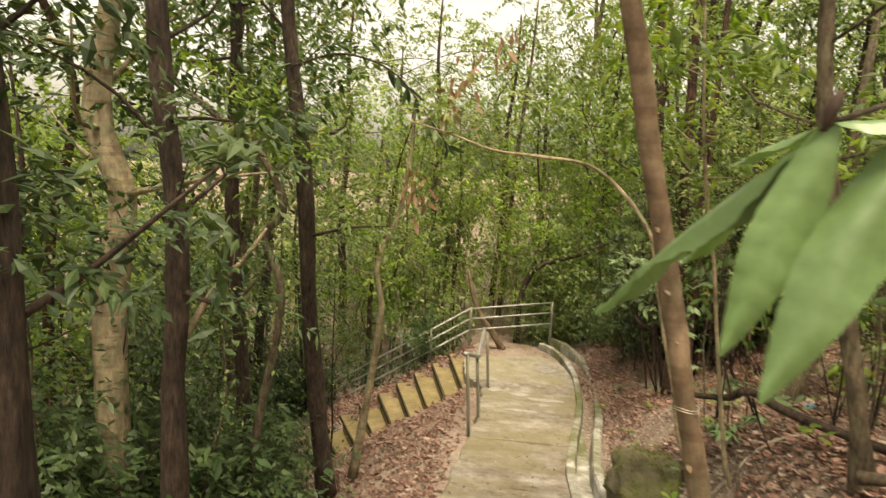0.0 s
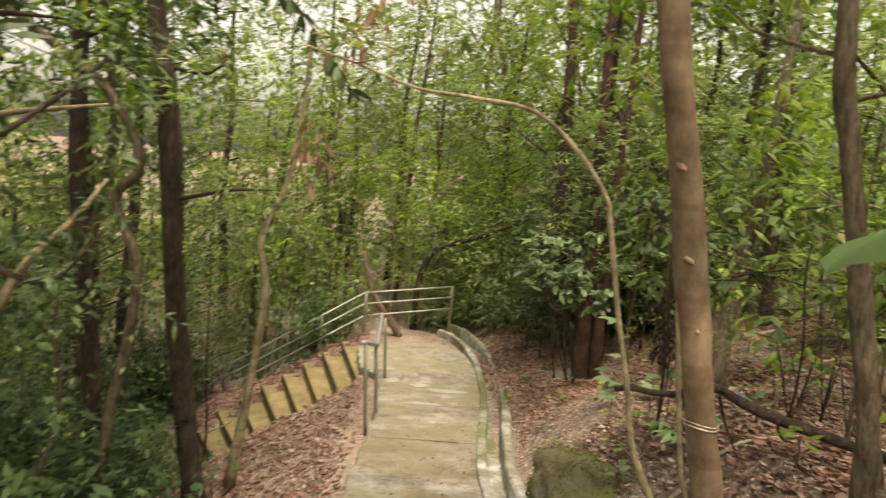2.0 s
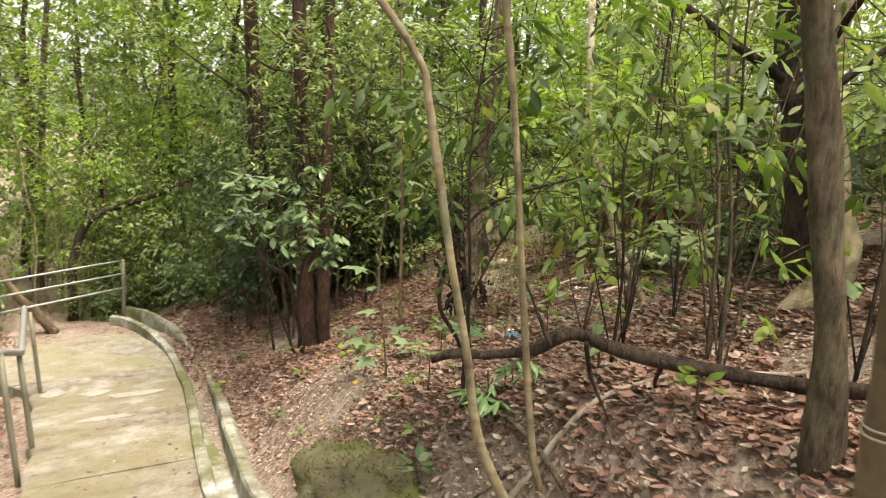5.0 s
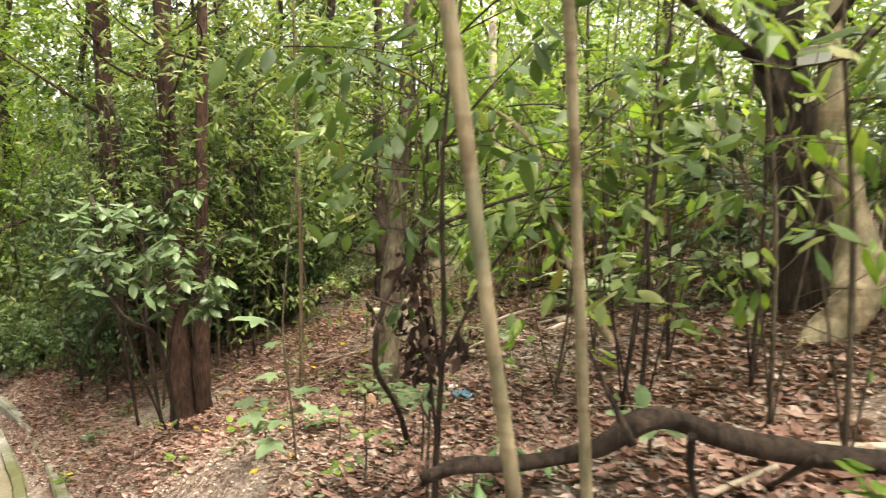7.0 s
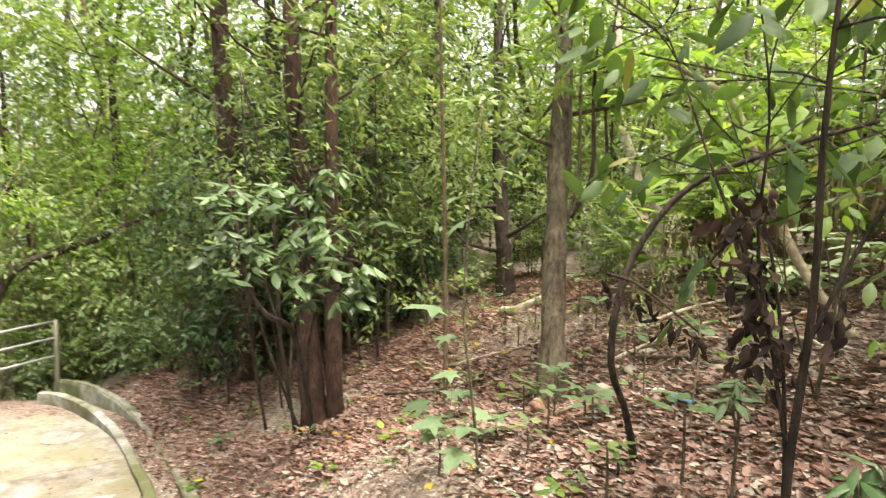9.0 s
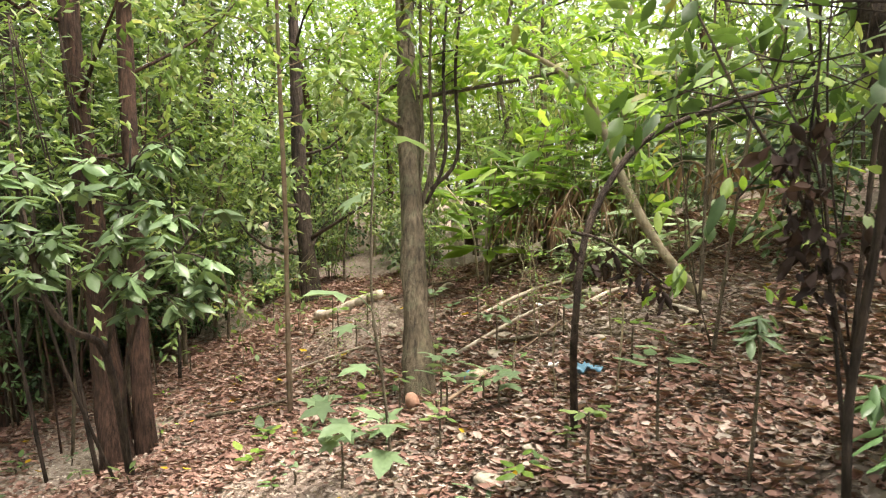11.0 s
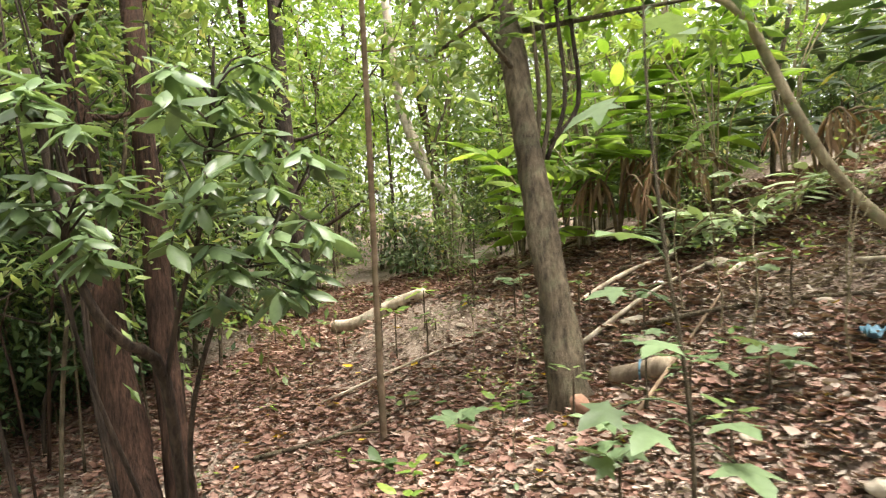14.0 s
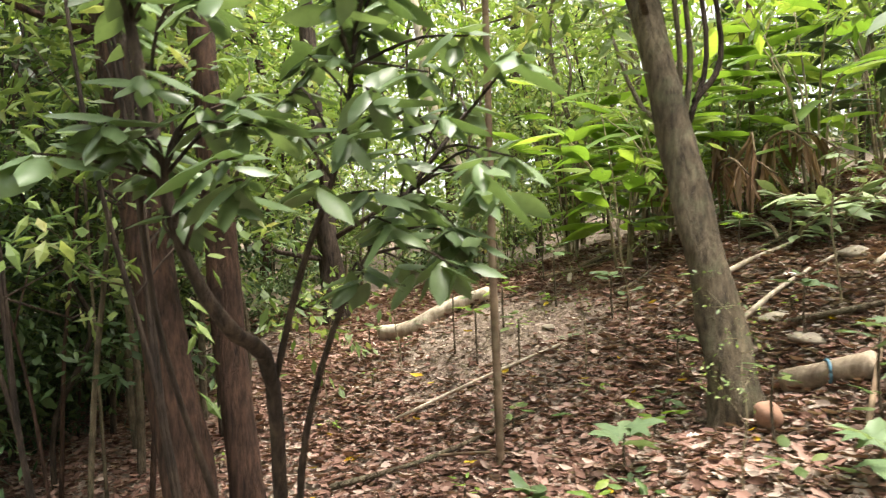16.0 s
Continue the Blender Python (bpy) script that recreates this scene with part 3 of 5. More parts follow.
single_tree("arching_tree", ((1.8, -7.22, 1.85), (1.64, -7.16, 2.2), (1.56, -7.14, 2.6), (1.46, -7.14, 3.0), (1.36, -7.12, 3.5), (1.32, -7.1, 3.66), (1.15, -7.0, 3.91), (0.886, -6.9, 4.12), (0.51, -6.85, 4.17), (0.185, -6.8, 4.2), (-0.16, -6.75, 4.31), (-0.5, -6.7, 4.4)),
            (0.024, 0.017, 0.0155, 0.015, 0.014, 0.012, 0.009, 0.006), BARK_PALE, "thin pale stem arching over the path", LEAF_MID, 4, 0.5, 8, 0.1, 0.8, 13, 10, 60, 6)
single_tree("tree", ((2.05, -7.07, 1.85), (1.98, -7.07, 2.1), (1.87, -7.07, 2.8), (1.77, -7.07, 3.5), (1.63, -7.07, 4.3), (1.5, -7.0, 6.0)),
            (0.02, 0.016, 0.0145, 0.014, 0.013, 0.009), BARK_PALE, "slim pale stem growing beside the fallen branch", LEAF_BRIGHT, 7, 1.0, 10, 0.13, 0.75, 14, 10, 30)
for k, (x, y, z) in enumerate(((1.015, -8.895, 3.83), (1.15, -8.84, 3.33), (1.09, -8.87, 3.55), (1.27, -8.82, 2.72))):
    kn = smooth_line(((x, y + 0.03, z + 0.005), (x, y, z), (x + 0.004, y - 0.018, z - 0.006)), 8)
    part("knot", mesh_of("knot", *tube(kn - np.array(tan_tree.location), (0.016, 0.012, 0.008, 0.003), 9, 0.15, k), BARK_TAN, True), tan_tree, "dark raised knot")
# cluster in the clearing
single_tree("tree", ((2.9, -1.5, 0.7), (2.9, -1.42, 1.2), (2.9, -1.32, 1.8), (2.94, -1.1, 3.0), (2.92, -0.96, 4.2), (2.85, -0.8, 9)),
            (0.14, 0.108, 0.1, 0.09, 0.078, 0.045), BARK_RED, "tall red-brown trunk with flaking bark in the clearing", LEAF_MID, 9, 1.9, 10, 0.12, 0.6, 15, 18, 40)
single_tree("tree", ((3.06, -1.64, 0.7), (3.06, -1.55, 1.6), (3.11, -1.43, 3.0), (3.16, -1.3, 4.4), (3.3, -1.1, 8)),
            (0.09, 0.07, 0.062, 0.055, 0.035), BARK_RED, "second red-brown trunk beside the first", LEAF_MID, 7, 1.6, 10, 0.12, 0.65, 16, 16, 36)
single_tree("tree", ((3.13, 0.68, 0.5), (2.94, 0.7, 2.0), (2.83, 0.8, 3.5), (2.8, 0.95, 4.8), (2.6, 1.1, 9)),
            (0.18, 0.125, 0.11, 0.1, 0.05), BARK_RED, "dark red-brown trunk at the edge of the thicket", LEAF_MID, 9, 2.0, 11, 0.12, 0.5, 17, 16, 40)
single_tree("tree", ((3.83, -3.66, 1.2), (3.84, -3.63, 1.5), (3.9, -3.57, 1.9), (3.98, -3.48, 2.4), (4.18, -3.3, 3.4), (4.35, -3.14, 4.2), (4.6, -2.9, 7)),
            (0.15, 0.115, 0.092, 0.086, 0.08, 0.07, 0.035), BARK_GREY, "leaning grey-brown fluted trunk beside a short log", LEAF_MID, 7, 1.6, 11, 0.13, 0.55, 18, 18, 60)
for k, (dx, dy) in enumerate(((0.1, -0.12), (0.16, -0.2), (0.05, -0.07), (0.22, -0.27))):
    single_tree("shoot", ((4.06 + dx * 0.4, -3.42 + dy * 0.4, 2.68 + 0.05 * k), (4.07 + dx, -3.4 + dy, 3.1), (4.1 + dx, -3.36 + dy, 3.8), (4.12 + dx * 1.5, -3.3 + dy * 1.5, 5.0)), (0.016, 0.014, 0.012, 0.006), (BARK_GREY, BARK_DARK)[k % 2],
                "straight thin shoot rising from the leaning trunk", LEAF_BRIGHT, 4, 0.6, 8, 0.13, 0.6, 190 + k, 8, 14, 5)
single_tree("sapling", ((3.62, -2.6, 1.0), (3.59, -2.61, 1.8), (3.56, -2.63, 2.6), (3.48, -2.67, 3.6), (3.4, -2.7, 5.2)), (0.022, 0.019, 0.018, 0.015, 0.008), BARK_TAN,
            "straight thin brown sapling standing in the leaf litter", LEAF_MID, 6, 0.7, 8, 0.12, 0.7, 20, 8, 24)
# left of the path
single_tree("tree", ((-2.15, -7.2, 0.7), (-2.17, -7.2, 2.2), (-2.14, -7.19, 3.1), (-2.17, -7.2, 3.86), (-2.3, -7.2, 5.2), (-2.35, -7.2, 9)),
            (0.11, 0.09, 0.085, 0.08, 0.075, 0.04), BARK_DARK, "dark straight trunk among shrubs on the lower bank", LEAF_DARK, 10, 1.5, 11, 0.11, 0.35, 21, 14, 40)
single_tree("tree", ((-1.55, -9.5, 1.0), (-1.6, -9.5, 2.6), (-1.66, -9.5, 4.0), (-1.9, -9.4, 5.5), (-2.0, -9.3, 8)), (0.13, 0.1, 0.09, 0.08, 0.05), BARK_DARK,
            "thick dark trunk with heavy dark leaves below the path", LEAF_DARK, 9, 0.8, 12, 0.12, 0.35, 210, 14, 30, 16)
single_tree("tree", ((-2.15, -7.1, 2.6), (-1.95, -7.0, 3.0), (-1.75, -6.9, 3.25), (-1.6, -6.8, 3.5)), (0.03, 0.026, 0.02, 0.01), BARK_PALE, "pale forked side stem on a dark trunk", None)
single_tree("tree", ((-3.2, -6.4, 0.6), (-3.35, -6.2, 2.6), (-3.25, -6.15, 3.6), (-3.5, -6.15, 4.45), (-3.3, -6.1, 6), (-3.2, -6, 10)),
            (0.17, 0.14, 0.13, 0.12, 0.1, 0.06), BARK_PALE, "thick pale mottled trunk on the lower bank", LEAF_DARK, 9, 1.8, 11, 0.12, 0.4, 22, 14, 40)
single_tree("curved_tree", ((-2.55, -5.0, -0.3), (-2.4, -5.0, 1.0), (-2.2, -4.97, 2.1), (-2.16, -5.0, 2.7), (-2.35, -5.0, 3.2), (-2.16, -5.0, 3.45), (-2.2, -5.0, 3.75), (-2.5, -5.0, 4.2), (-3.0, -5.0, 4.55), (-3.4, -5.0, 4.85), (-3.9, -4.9, 5.6)),
            (0.055, 0.05, 0.048, 0.046, 0.045, 0.045, 0.042, 0.038, 0.03, 0.02), BARK_GREY, "crooked mossy stem bending sharply back on itself", LEAF_BRIGHT, 6, 0.9, 9, 0.12, 0.6, 23, 10, 60)
single_tree("tree", ((-1.75, -4.4, 0.0), (-1.85, -4.5, 1.1), (-1.9, -4.8, 2.5), (-1.91, -5.0, 3.84), (-2.14, -5.0, 5.7), (-2.3, -5, 9)),
            (0.13, 0.1, 0.09, 0.085, 0.075, 0.04), BARK_DARK, "dark brown trunk with climbing twigs below the path", LEAF_MID, 9, 1.5, 11, 0.11, 0.5, 24, 14, 40)
single_tree("tree", ((-1.75, -3.1, -0.4), (-1.58, -3.1, 0.77), (-1.43, -3.1, 2.0), (-1.5, -3.1, 2.7), (-1.2, -3.0, 3.6), (-1.1, -2.9, 5)),
            (0.07, 0.055, 0.045, 0.038, 0.03, 0.015), BARK_PALE, "pale slanting stem beside the stairs", LEAF_MID, 7, 1.1, 9, 0.1, 0.5, 25, 10, 30)
# far side
single_tree("leaning_tree", ((0.45, 4.6, -0.3), (0.48, 4.6, 0.8), (0.68, 4.6, 1.47), (1.03, 4.6, 1.78), (1.75, 4.6, 2.02), (2.4, 4.6, 2.32), (3.0, 4.6, 2.6)),
            (0.09, 0.075, 0.07, 0.065, 0.055, 0.04, 0.03), BARK_DARK, "dark trunk bent over behind the landing", LEAF_MID, 5, 0.9, 9, 0.1, 0.5, 26, 10, 30)
single_tree("dead_limb", ((0.14, 3.3, -0.12), (-0.1, 3.25, 0.25), (-0.37, 3.2, 0.6), (-0.6, 3.2, 1.1), (-0.75, 3.2, 1.7)), (0.09, 0.075, 0.06, 0.05, 0.03), BARK_TAN,
            "broken reddish limb leaning behind the guard rail", None, rough=0.12)
big, _ = single_tree("buttress_tree", ((4.95, -6.5, 2.2), (4.92, -6.45, 2.9), (4.9, -6.3, 3.7), (4.9, -6.15, 4.6), (4.9, -6.0, 9)),
                     (0.22, 0.16, 0.145, 0.135, 0.08), BARK_DARK, "thick dark trunk with a pale wrinkled buttress root", LEAF_MID, 9, 2.2, 11, 0.13, 0.5, 27, 16, 36)
v, f = tube(smooth_line(((-0.1, -0.02, 2.3), (-0.18, -0.05, 1.65), (-0.2, -0.16, 1.15), (-0.26, -0.3, 0.7), (-0.38, -0.33, 0.42), (-0.57, -0.24, 0.17), (-0.8, -0.12, 0.0)), 48), (0.05, 0.075, 0.085, 0.11, 0.13, 0.1, 0.05), 16, 0.12, 5)
part("buttress_root", mesh_of("buttress_root", v, f, BARK_PALE, True), big, "pale wrinkled root")

# fallen branch
v, f = tube(smooth_line(((1.62, -6.78, 2.43), (1.7, -6.85, 2.47), (1.82, -6.95, 2.48), (1.96, -7.06, 2.52), (2.03, -7.13, 2.59), (2.1, -7.19, 2.61), (2.22, -7.3, 2.56), (2.46, -7.52, 2.52), (2.75, -7.8, 2.5), (3.1, -8.12, 2.52)), 44), (0.018, 0.02, 0.021, 0.024, 0.03, 0.029, 0.029, 0.03, 0.032, 0.033), 12, 0.1, 8)
fb = thing("fallen_branch", (1.9, -6.9, 2.1), "dark bent fallen branch lying on the bank", "branch")
part("branch", mesh_of("branch", v - np.array(fb.location), f, BARK_DARK, True), fb)
for a_, b_, c_ in (((1.95, -7.18, 2.57), (1.93, -7.12, 2.68), (1.9, -7.05, 2.82)), ((2.3, -7.47, 2.55), (2.4, -7.35, 2.42), (2.6, -7.2, 2.28)), ((2.06, -7.27, 2.6), (2.12, -7.25, 2.45), (2.2, -7.3, 2.25))):
    tv_, tf_ = tube(smooth_line((a_, b_, c_), 10), (0.012, 0.004), 7, 0.1)
    part("side_twig", mesh_of("side_twig", tv_ - np.array(fb.location), tf_, BARK_DARK, True), fb)
v, f = tube(smooth_line(((2.27, -8.3, 2.55), (2.45, -8.5, 2.62), (2.75, -8.75, 2.66), (3.2, -9.2, 2.7)), 20), (0.035, 0.03, 0.034, 0.028), 10, 0.1, 9)
tagged(new("surface_root", mesh_of("surface_root", v, f, BARK_GREY, True)), "grey surface root winding over the soil", "root")

wv, wf = [], []
wire = thing("wire_loop", (1.24, -8.78, 3.0), "thin pale wire tied round the smooth trunk", "wire")
for dz in (0.0, 0.012):
    ring = [(0.0535 * math.cos(a), 0.0535 * math.sin(a), dz + 0.004 * math.sin(2 * a)) for a in np.linspace(0, 2 * math.pi, 30)]
    v, f = tube(ring, (0.0022, 0.0022), 5, 0.0)
    part("strand", mesh_of("strand", v, f, WIRE, True), wire)


# ---- clearing: plants and small things ----
def rosette(name, at, n, length, width, tilt, mat, label, category, seed, stalk=0.0, bark=None, tmpl=BLADE):
    """A stem with a whorl of n blades at its top."""
    rng = np.random.default_rng(seed)
    top = np.array((0.0, 0.0, stalk))
    a = np.arange(n) * 2.4 + rng.uniform(0, 6.28)
    d = np.stack([np.cos(a), np.sin(a), np.full(n, tilt)], 1) + rng.normal(0, 0.18, (n, 3))
    pos = np.repeat(top[None], n, 0) + rng.normal(0, 0.02, (n, 3)) + d * 0.03
    L = length * rng.uniform(0.75, 1.15, n)
    up = np.tile((0, 0, 1.0), (n, 1)) + rng.normal(0, 0.2, (n, 3))
    ob = thing(name, at, label, category)
    part("foliage", mesh_of("foliage", *leaves(pos, d, up, L, L * width, tmpl), mat, True), ob)
    if stalk:
        v, f = tube(smooth_line(((0, 0, -0.03), (0.02, 0.01, stalk * 0.5), tuple(top)), 6), (0.008, 0.005), 6, 0.05, seed)
        part("stem", mesh_of("stem", v, f, bark or BARK_GREY, True), ob)
    return ob


# broad glossy leaves hanging in front of the red trunks
def leafy_shrub(name, at, stems, mat, bark, label, ends_n, leaf_len, width, seed, count=8, droop=0.5, reach=0.22, low=0.55, thick=0.028, tmpl=BLADE):
    """Several stems from one base; stems: list of point lists relative to the base."""
    rng = np.random.default_rng(seed)
    ob = thing(name, at, label, "shrub")
    ends, ways = [], []
    for k, st in enumerate(stems):
        ln = smooth_line(st, 18)
        r = thick * 0.5 if k else thick
        v, f = tube(ln, (r, r * 0.75, r * 0.3), 8, 0.08, seed + k)
        part("stem", mesh_of("stem", v, f, bark, True), ob)
        for j in range(ends_n):
            i = int(rng.uniform(low, 1) * 17)
            w = rng.normal(0, 1, 3) * np.array((1, 1, 0.5)) + np.array((0, 0, 0.35))
            w /= np.linalg.norm(w)
            q = ln[i] + w * rng.uniform(0.15, 0.5)
            part("twig", mesh_of("twig", *tube(smooth_line((ln[i], (ln[i] + q) / 2 + rng.normal(0, 0.02, 3), q), 5), (min(r * 0.35, 0.007), 0.003), 5, 0.0), bark, True), ob)
            ends.append(q)
            ways.append(w)
    ends, ways = np.array(ends), np.array(ways)
    part("foliage", mesh_of("foliage", *sprays(rng, ends, ways, count, reach, leaf_len, width, droop, tmpl), mat, True), ob)
    return ob


def whorl_shrub(name, stems, thick, ends, mat, bark, label, leaf_len, width, seed, per=8):
    """Stems given in the world; at each end a twig with a whorl of drooping leaves."""
    rng = np.random.default_rng(seed)
    base = np.array(stems[0][0], float)
    ob = thing(name, tuple(base), label, "shrub")
    lines = [smooth_line(np.array(st, float) - base, 20) for st in stems]
    for k, (ln, r) in enumerate(zip(lines, thick)):
        part("stem", mesh_of("stem", *tube(ln, (r, r * 0.85, r * 0.5), 10, 0.08, seed + k), bark, True), ob)
    nodes = np.vstack([ln[6:] for ln in lines])
    for e in np.asarray(ends, float) - base:
        q = nodes[np.argmin(np.linalg.norm(nodes - e + np.array((0, 0, 0.12)), axis=1))]
        mid = (q + e) / 2 + np.array((0, 0, 0.05)) + rng.normal(0, 0.03, 3)
        tw = smooth_line((q, mid, e), 8)
        part("twig", mesh_of("twig", *tube(tw, (0.006, 0.003), 5, 0.0), bark, True), ob)
        n = per + int(rng.integers(-2, 3))
        a = np.arange(n) * 2.4 + rng.uniform(0, 6.28)
        d = np.stack([np.cos(a), np.sin(a), rng.uniform(-0.75, 0.25, n)], 1) + rng.normal(0, 0.15, (n, 3)) + (e - mid) * 1.5
        pos = e + rng.normal(0, 0.012, (n, 3)) - (e - mid)[None] * rng.uniform(0, 0.5, (n, 1))
        L = leaf_len * rng.uniform(0.6, 1.12, n)
        up = np.tile((0, 0, 1.0), (n, 1)) + rng.normal(0, 0.3, (n, 3))
        part("leaf_whorl", mesh_of("leaf_whorl", *leaves(pos, d, up, L, L * width * rng.uniform(0.85, 1.15, n), blade(0.02, 0.3, 0.18)), mat, True), ob)
    return ob


wr = np.random.default_rng(314)
w_ends = [(2.36 + 0.38 * a, -2.6 + 0.28 * b, 2.55 + 0.36 * c) for a, b, c in wr.normal(0, 0.85, (46, 3))]
w_ends += [(1.98 + 0.16 * a, -2.12 + 0.16 * b, 2.6 + 0.28 * c) for a, b, c in wr.normal(0, 0.8, (12, 3))]
w_ends += [(2.62 + 0.16 * a, -2.72 + 0.18 * b, 2.15 + 0.16 * c) for a, b, c in wr.normal(0, 0.8, (7, 3))]
w_ends = [(a, b, max(c, (2.4 if a < 2.2 else 2.08) + 0.1 * math.sin(20 * a))) for a, b, c in w_ends]
whorl_shrub("broadleaf_shrub", (((2.68, -2.05, 0.6), (2.58, -2.1, 1.2), (2.41, -2.2, 1.79), (2.2, -2.22, 1.95), (2.09, -2.2, 2.1), (2.03, -2.16, 2.35), (1.95, -2.1, 3.0)),
                                ((2.43, -2.2, 1.75), (2.42, -2.32, 2.1), (2.4, -2.5, 2.5), (2.36, -2.62, 3.1)),
                                ((2.66, -2.14, 0.62), (2.52, -2.22, 1.4), (2.5, -2.4, 1.95), (2.58, -2.6, 2.3), (2.7, -2.8, 2.6)),
                                ((2.66, -2.0, 0.62), (2.4, -2.0, 1.3), (2.2, -1.95, 2.0), (2.12, -1.95, 2.9))),
            (0.027, 0.012, 0.013, 0.012), w_ends, LEAF_GLOSSY, BARK_DARK, "broad-leaved shrub with whorls of grey-green leaves beside the red trunks", 0.15, 0.42, 31)
for k in range(9):
    a = k * 2.1
    x, y = 2.8 + 0.35 * math.cos(a), -1.35 + 0.4 * math.sin(a)
    z = gz(x, y) - 0.03
    single_tree("slender_tree", ((x, y, z), (x - 0.12, y + 0.05, z + 0.9), (x - 0.25 + 0.1 * math.sin(k), y + 0.1, z + 1.9), (x - 0.4, y + 0.2, z + 3.2)), (0.012, 0.01, 0.008, 0.004), BARK_DARK,
                "thin dark stem leaning among the red trunks", LEAF_MID, 4, 0.5, 7, 0.1, 0.5, 60 + k, 6, 16, 4)

sl = np.random.default_rng(88)
for k in range(16):
    x, y = sl.uniform(2.75, 4.2), sl.uniform(-0.95, 0.9)
    z, lx, ly = gz(x, y) - 0.03, sl.normal(-0.05, 0.2), sl.normal(0, 0.15)
    r = sl.uniform(0.009, 0.019)
    single_tree("slender_tree", ((x, y, z), (x + lx * 0.4, y + ly * 0.3, z + 0.9), (x + lx, y + ly, z + 1.9), (x + lx * 1.4, y + ly * 1.6, z + 3.4)), (r, r * 0.85, r * 0.7, r * 0.3), (BARK_DARK, BARK_RED, BARK_GREY)[k % 3],
                "slim brown stem crowded behind the red trunks", LEAF_SHADE, 5, 0.5, 6, 0.1, 0.45, 260 + k, 6, 16, 4)

# shrub with withered leaf clumps
dead = leafy_shrub("withered_shrub", (2.16, -6.22, 1.9), (((0, 0, 0), (0.0, 0.0, 0.3), (-0.03, -0.05, 0.75), (-0.07, -0.07, 1.1), (-0.1, -0.1, 1.5), (-0.05, -0.15, 2.2)),
                                                       ((0, 0, 0.3), (0.0, 0.06, 0.6), (0.0, 0.12, 0.9), (-0.02, 0.1, 1.3), (-0.05, 0.2, 1.9)),
                                                       ((-0.02, 0.02, 0.55), (0.0, 0.15, 0.85), (0.05, 0.3, 1.1), (0.1, 0.5, 1.5), (0.2, 0.7, 1.7)),
                                                       ((-0.02, -0.02, 0.6), (0.1, -0.12, 0.95), (0.2, -0.25, 1.2), (0.35, -0.4, 1.6)),
                                                       ((0, 0, 0.05), (0.05, 0.05, 0.5), (0.02, 0.1, 0.9), (0.1, 0.3, 1.3))),
                   LEAF_SHADE, BARK_DARK, "shrub with green leaves above and clumps of withered black leaves", 12, 0.115, 0.38, 33, 5, 0.5, 0.18, 0.74, 0.013)
dr = np.random.default_rng(5)
for c in ((0.0, 0.17, 0.94), (-0.02, 0.12, 0.86), (-0.02, 0.05, 0.66), (0.02, 0.13, 0.68), (0.0, 0.06, 0.57), (-0.06, 0.1, 1.0), (0.0, 0.12, 0.78), (0.05, -0.06, 0.72)):
    n = 15
    pos = np.array(c) + dr.normal(0, 0.032, (n, 3))
    d = dr.normal(0, 0.5, (n, 3)) - np.array((0, 0, 0.9))
    L = dr.uniform(0.03, 0.075, n)
    part("withered_leaves", mesh_of("withered_leaves", *leaves(pos, d, dr.normal(0, 1, (n, 3)), L, L * 0.5, blade(0.12, 0.5, 0.5)), LEAF_DEAD, True), dead, "withered dark leaves")
single_tree("dead_sapling", ((2.9, -5.15, gz(2.9, -5.15) - 0.05), (2.75, -5.2, 1.95), (2.53, -5.29, 2.25), (2.58, -5.32, 2.62), (2.72, -5.47, 2.94), (2.9, -5.75, 3.1), (3.1, -6.0, 3.2)), (0.018, 0.016, 0.014, 0.012, 0.007), BARK_DARK, "bent dark dead stem with hanging leaves", None)

hang = thing("hanging_dead_leaves", (2.56, -5.42, 2.5), "bunch of withered brown leaves caught on a bent stem", "leaves")
for c in ((-0.05, 0.1, 0.02), (0.0, 0.0, 0.0), (0.04, -0.1, -0.08), (0.08, -0.16, -0.14)):
    n = 10
    pos = np.array(c) + dr.normal(0, 0.03, (n, 3))
    L = dr.uniform(0.035, 0.075, n)
    part("withered_leaves", mesh_of("withered_leaves", *leaves(pos, dr.normal(0, 0.4, (n, 3)) - np.array((0, 0, 0.9)), dr.normal(0, 1, (n, 3)), L, L * 0.4, blade(0.12, 0.5, 0.5)), LEAF_DEAD, True), hang)
tw = tube(smooth_line(((-0.06, 0.14, 0.1), (0.0, 0.02, 0.06), (0.1, -0.18, -0.1)), 8), (0.008, 0.004), 6, 0.05)
part("twig", mesh_of("twig", *tw, BARK_DARK, True), hang)
whorl_shrub("seedling", (((2.35, -5.95, gz(2.35, -5.95) - 0.03), (2.33, -5.97, 2.1), (2.33, -5.98, 2.32)),), (0.007,), ((2.33, -5.98, 2.36), (2.31, -5.96, 2.3)), LEAF_LOBED, BARK_GREY, "thin seedling with a whorl of narrow grey-green leaves", 0.1, 0.26, 71, 11)
fp = [(2.28 + 0.14 * a, -6.33 + 0.14 * b, 2.08 + 0.09 * c) for a, b, c in wr.normal(0, 1, (9, 3))]
whorl_shrub("leafy_seedling", (((2.3, -6.3, gz(2.3, -6.3) - 0.03), (2.27, -6.32, 2.0), (2.24, -6.34, 2.15)), ((2.32, -6.28, gz(2.32, -6.28) - 0.03), (2.36, -6.38, 1.98), (2.38, -6.42, 2.1))), (0.007, 0.006), fp, LEAF_NEAR, BARK_GREY, "low seedling with long light green leaves beside the withered shrub", 0.13, 0.28, 72, 7)

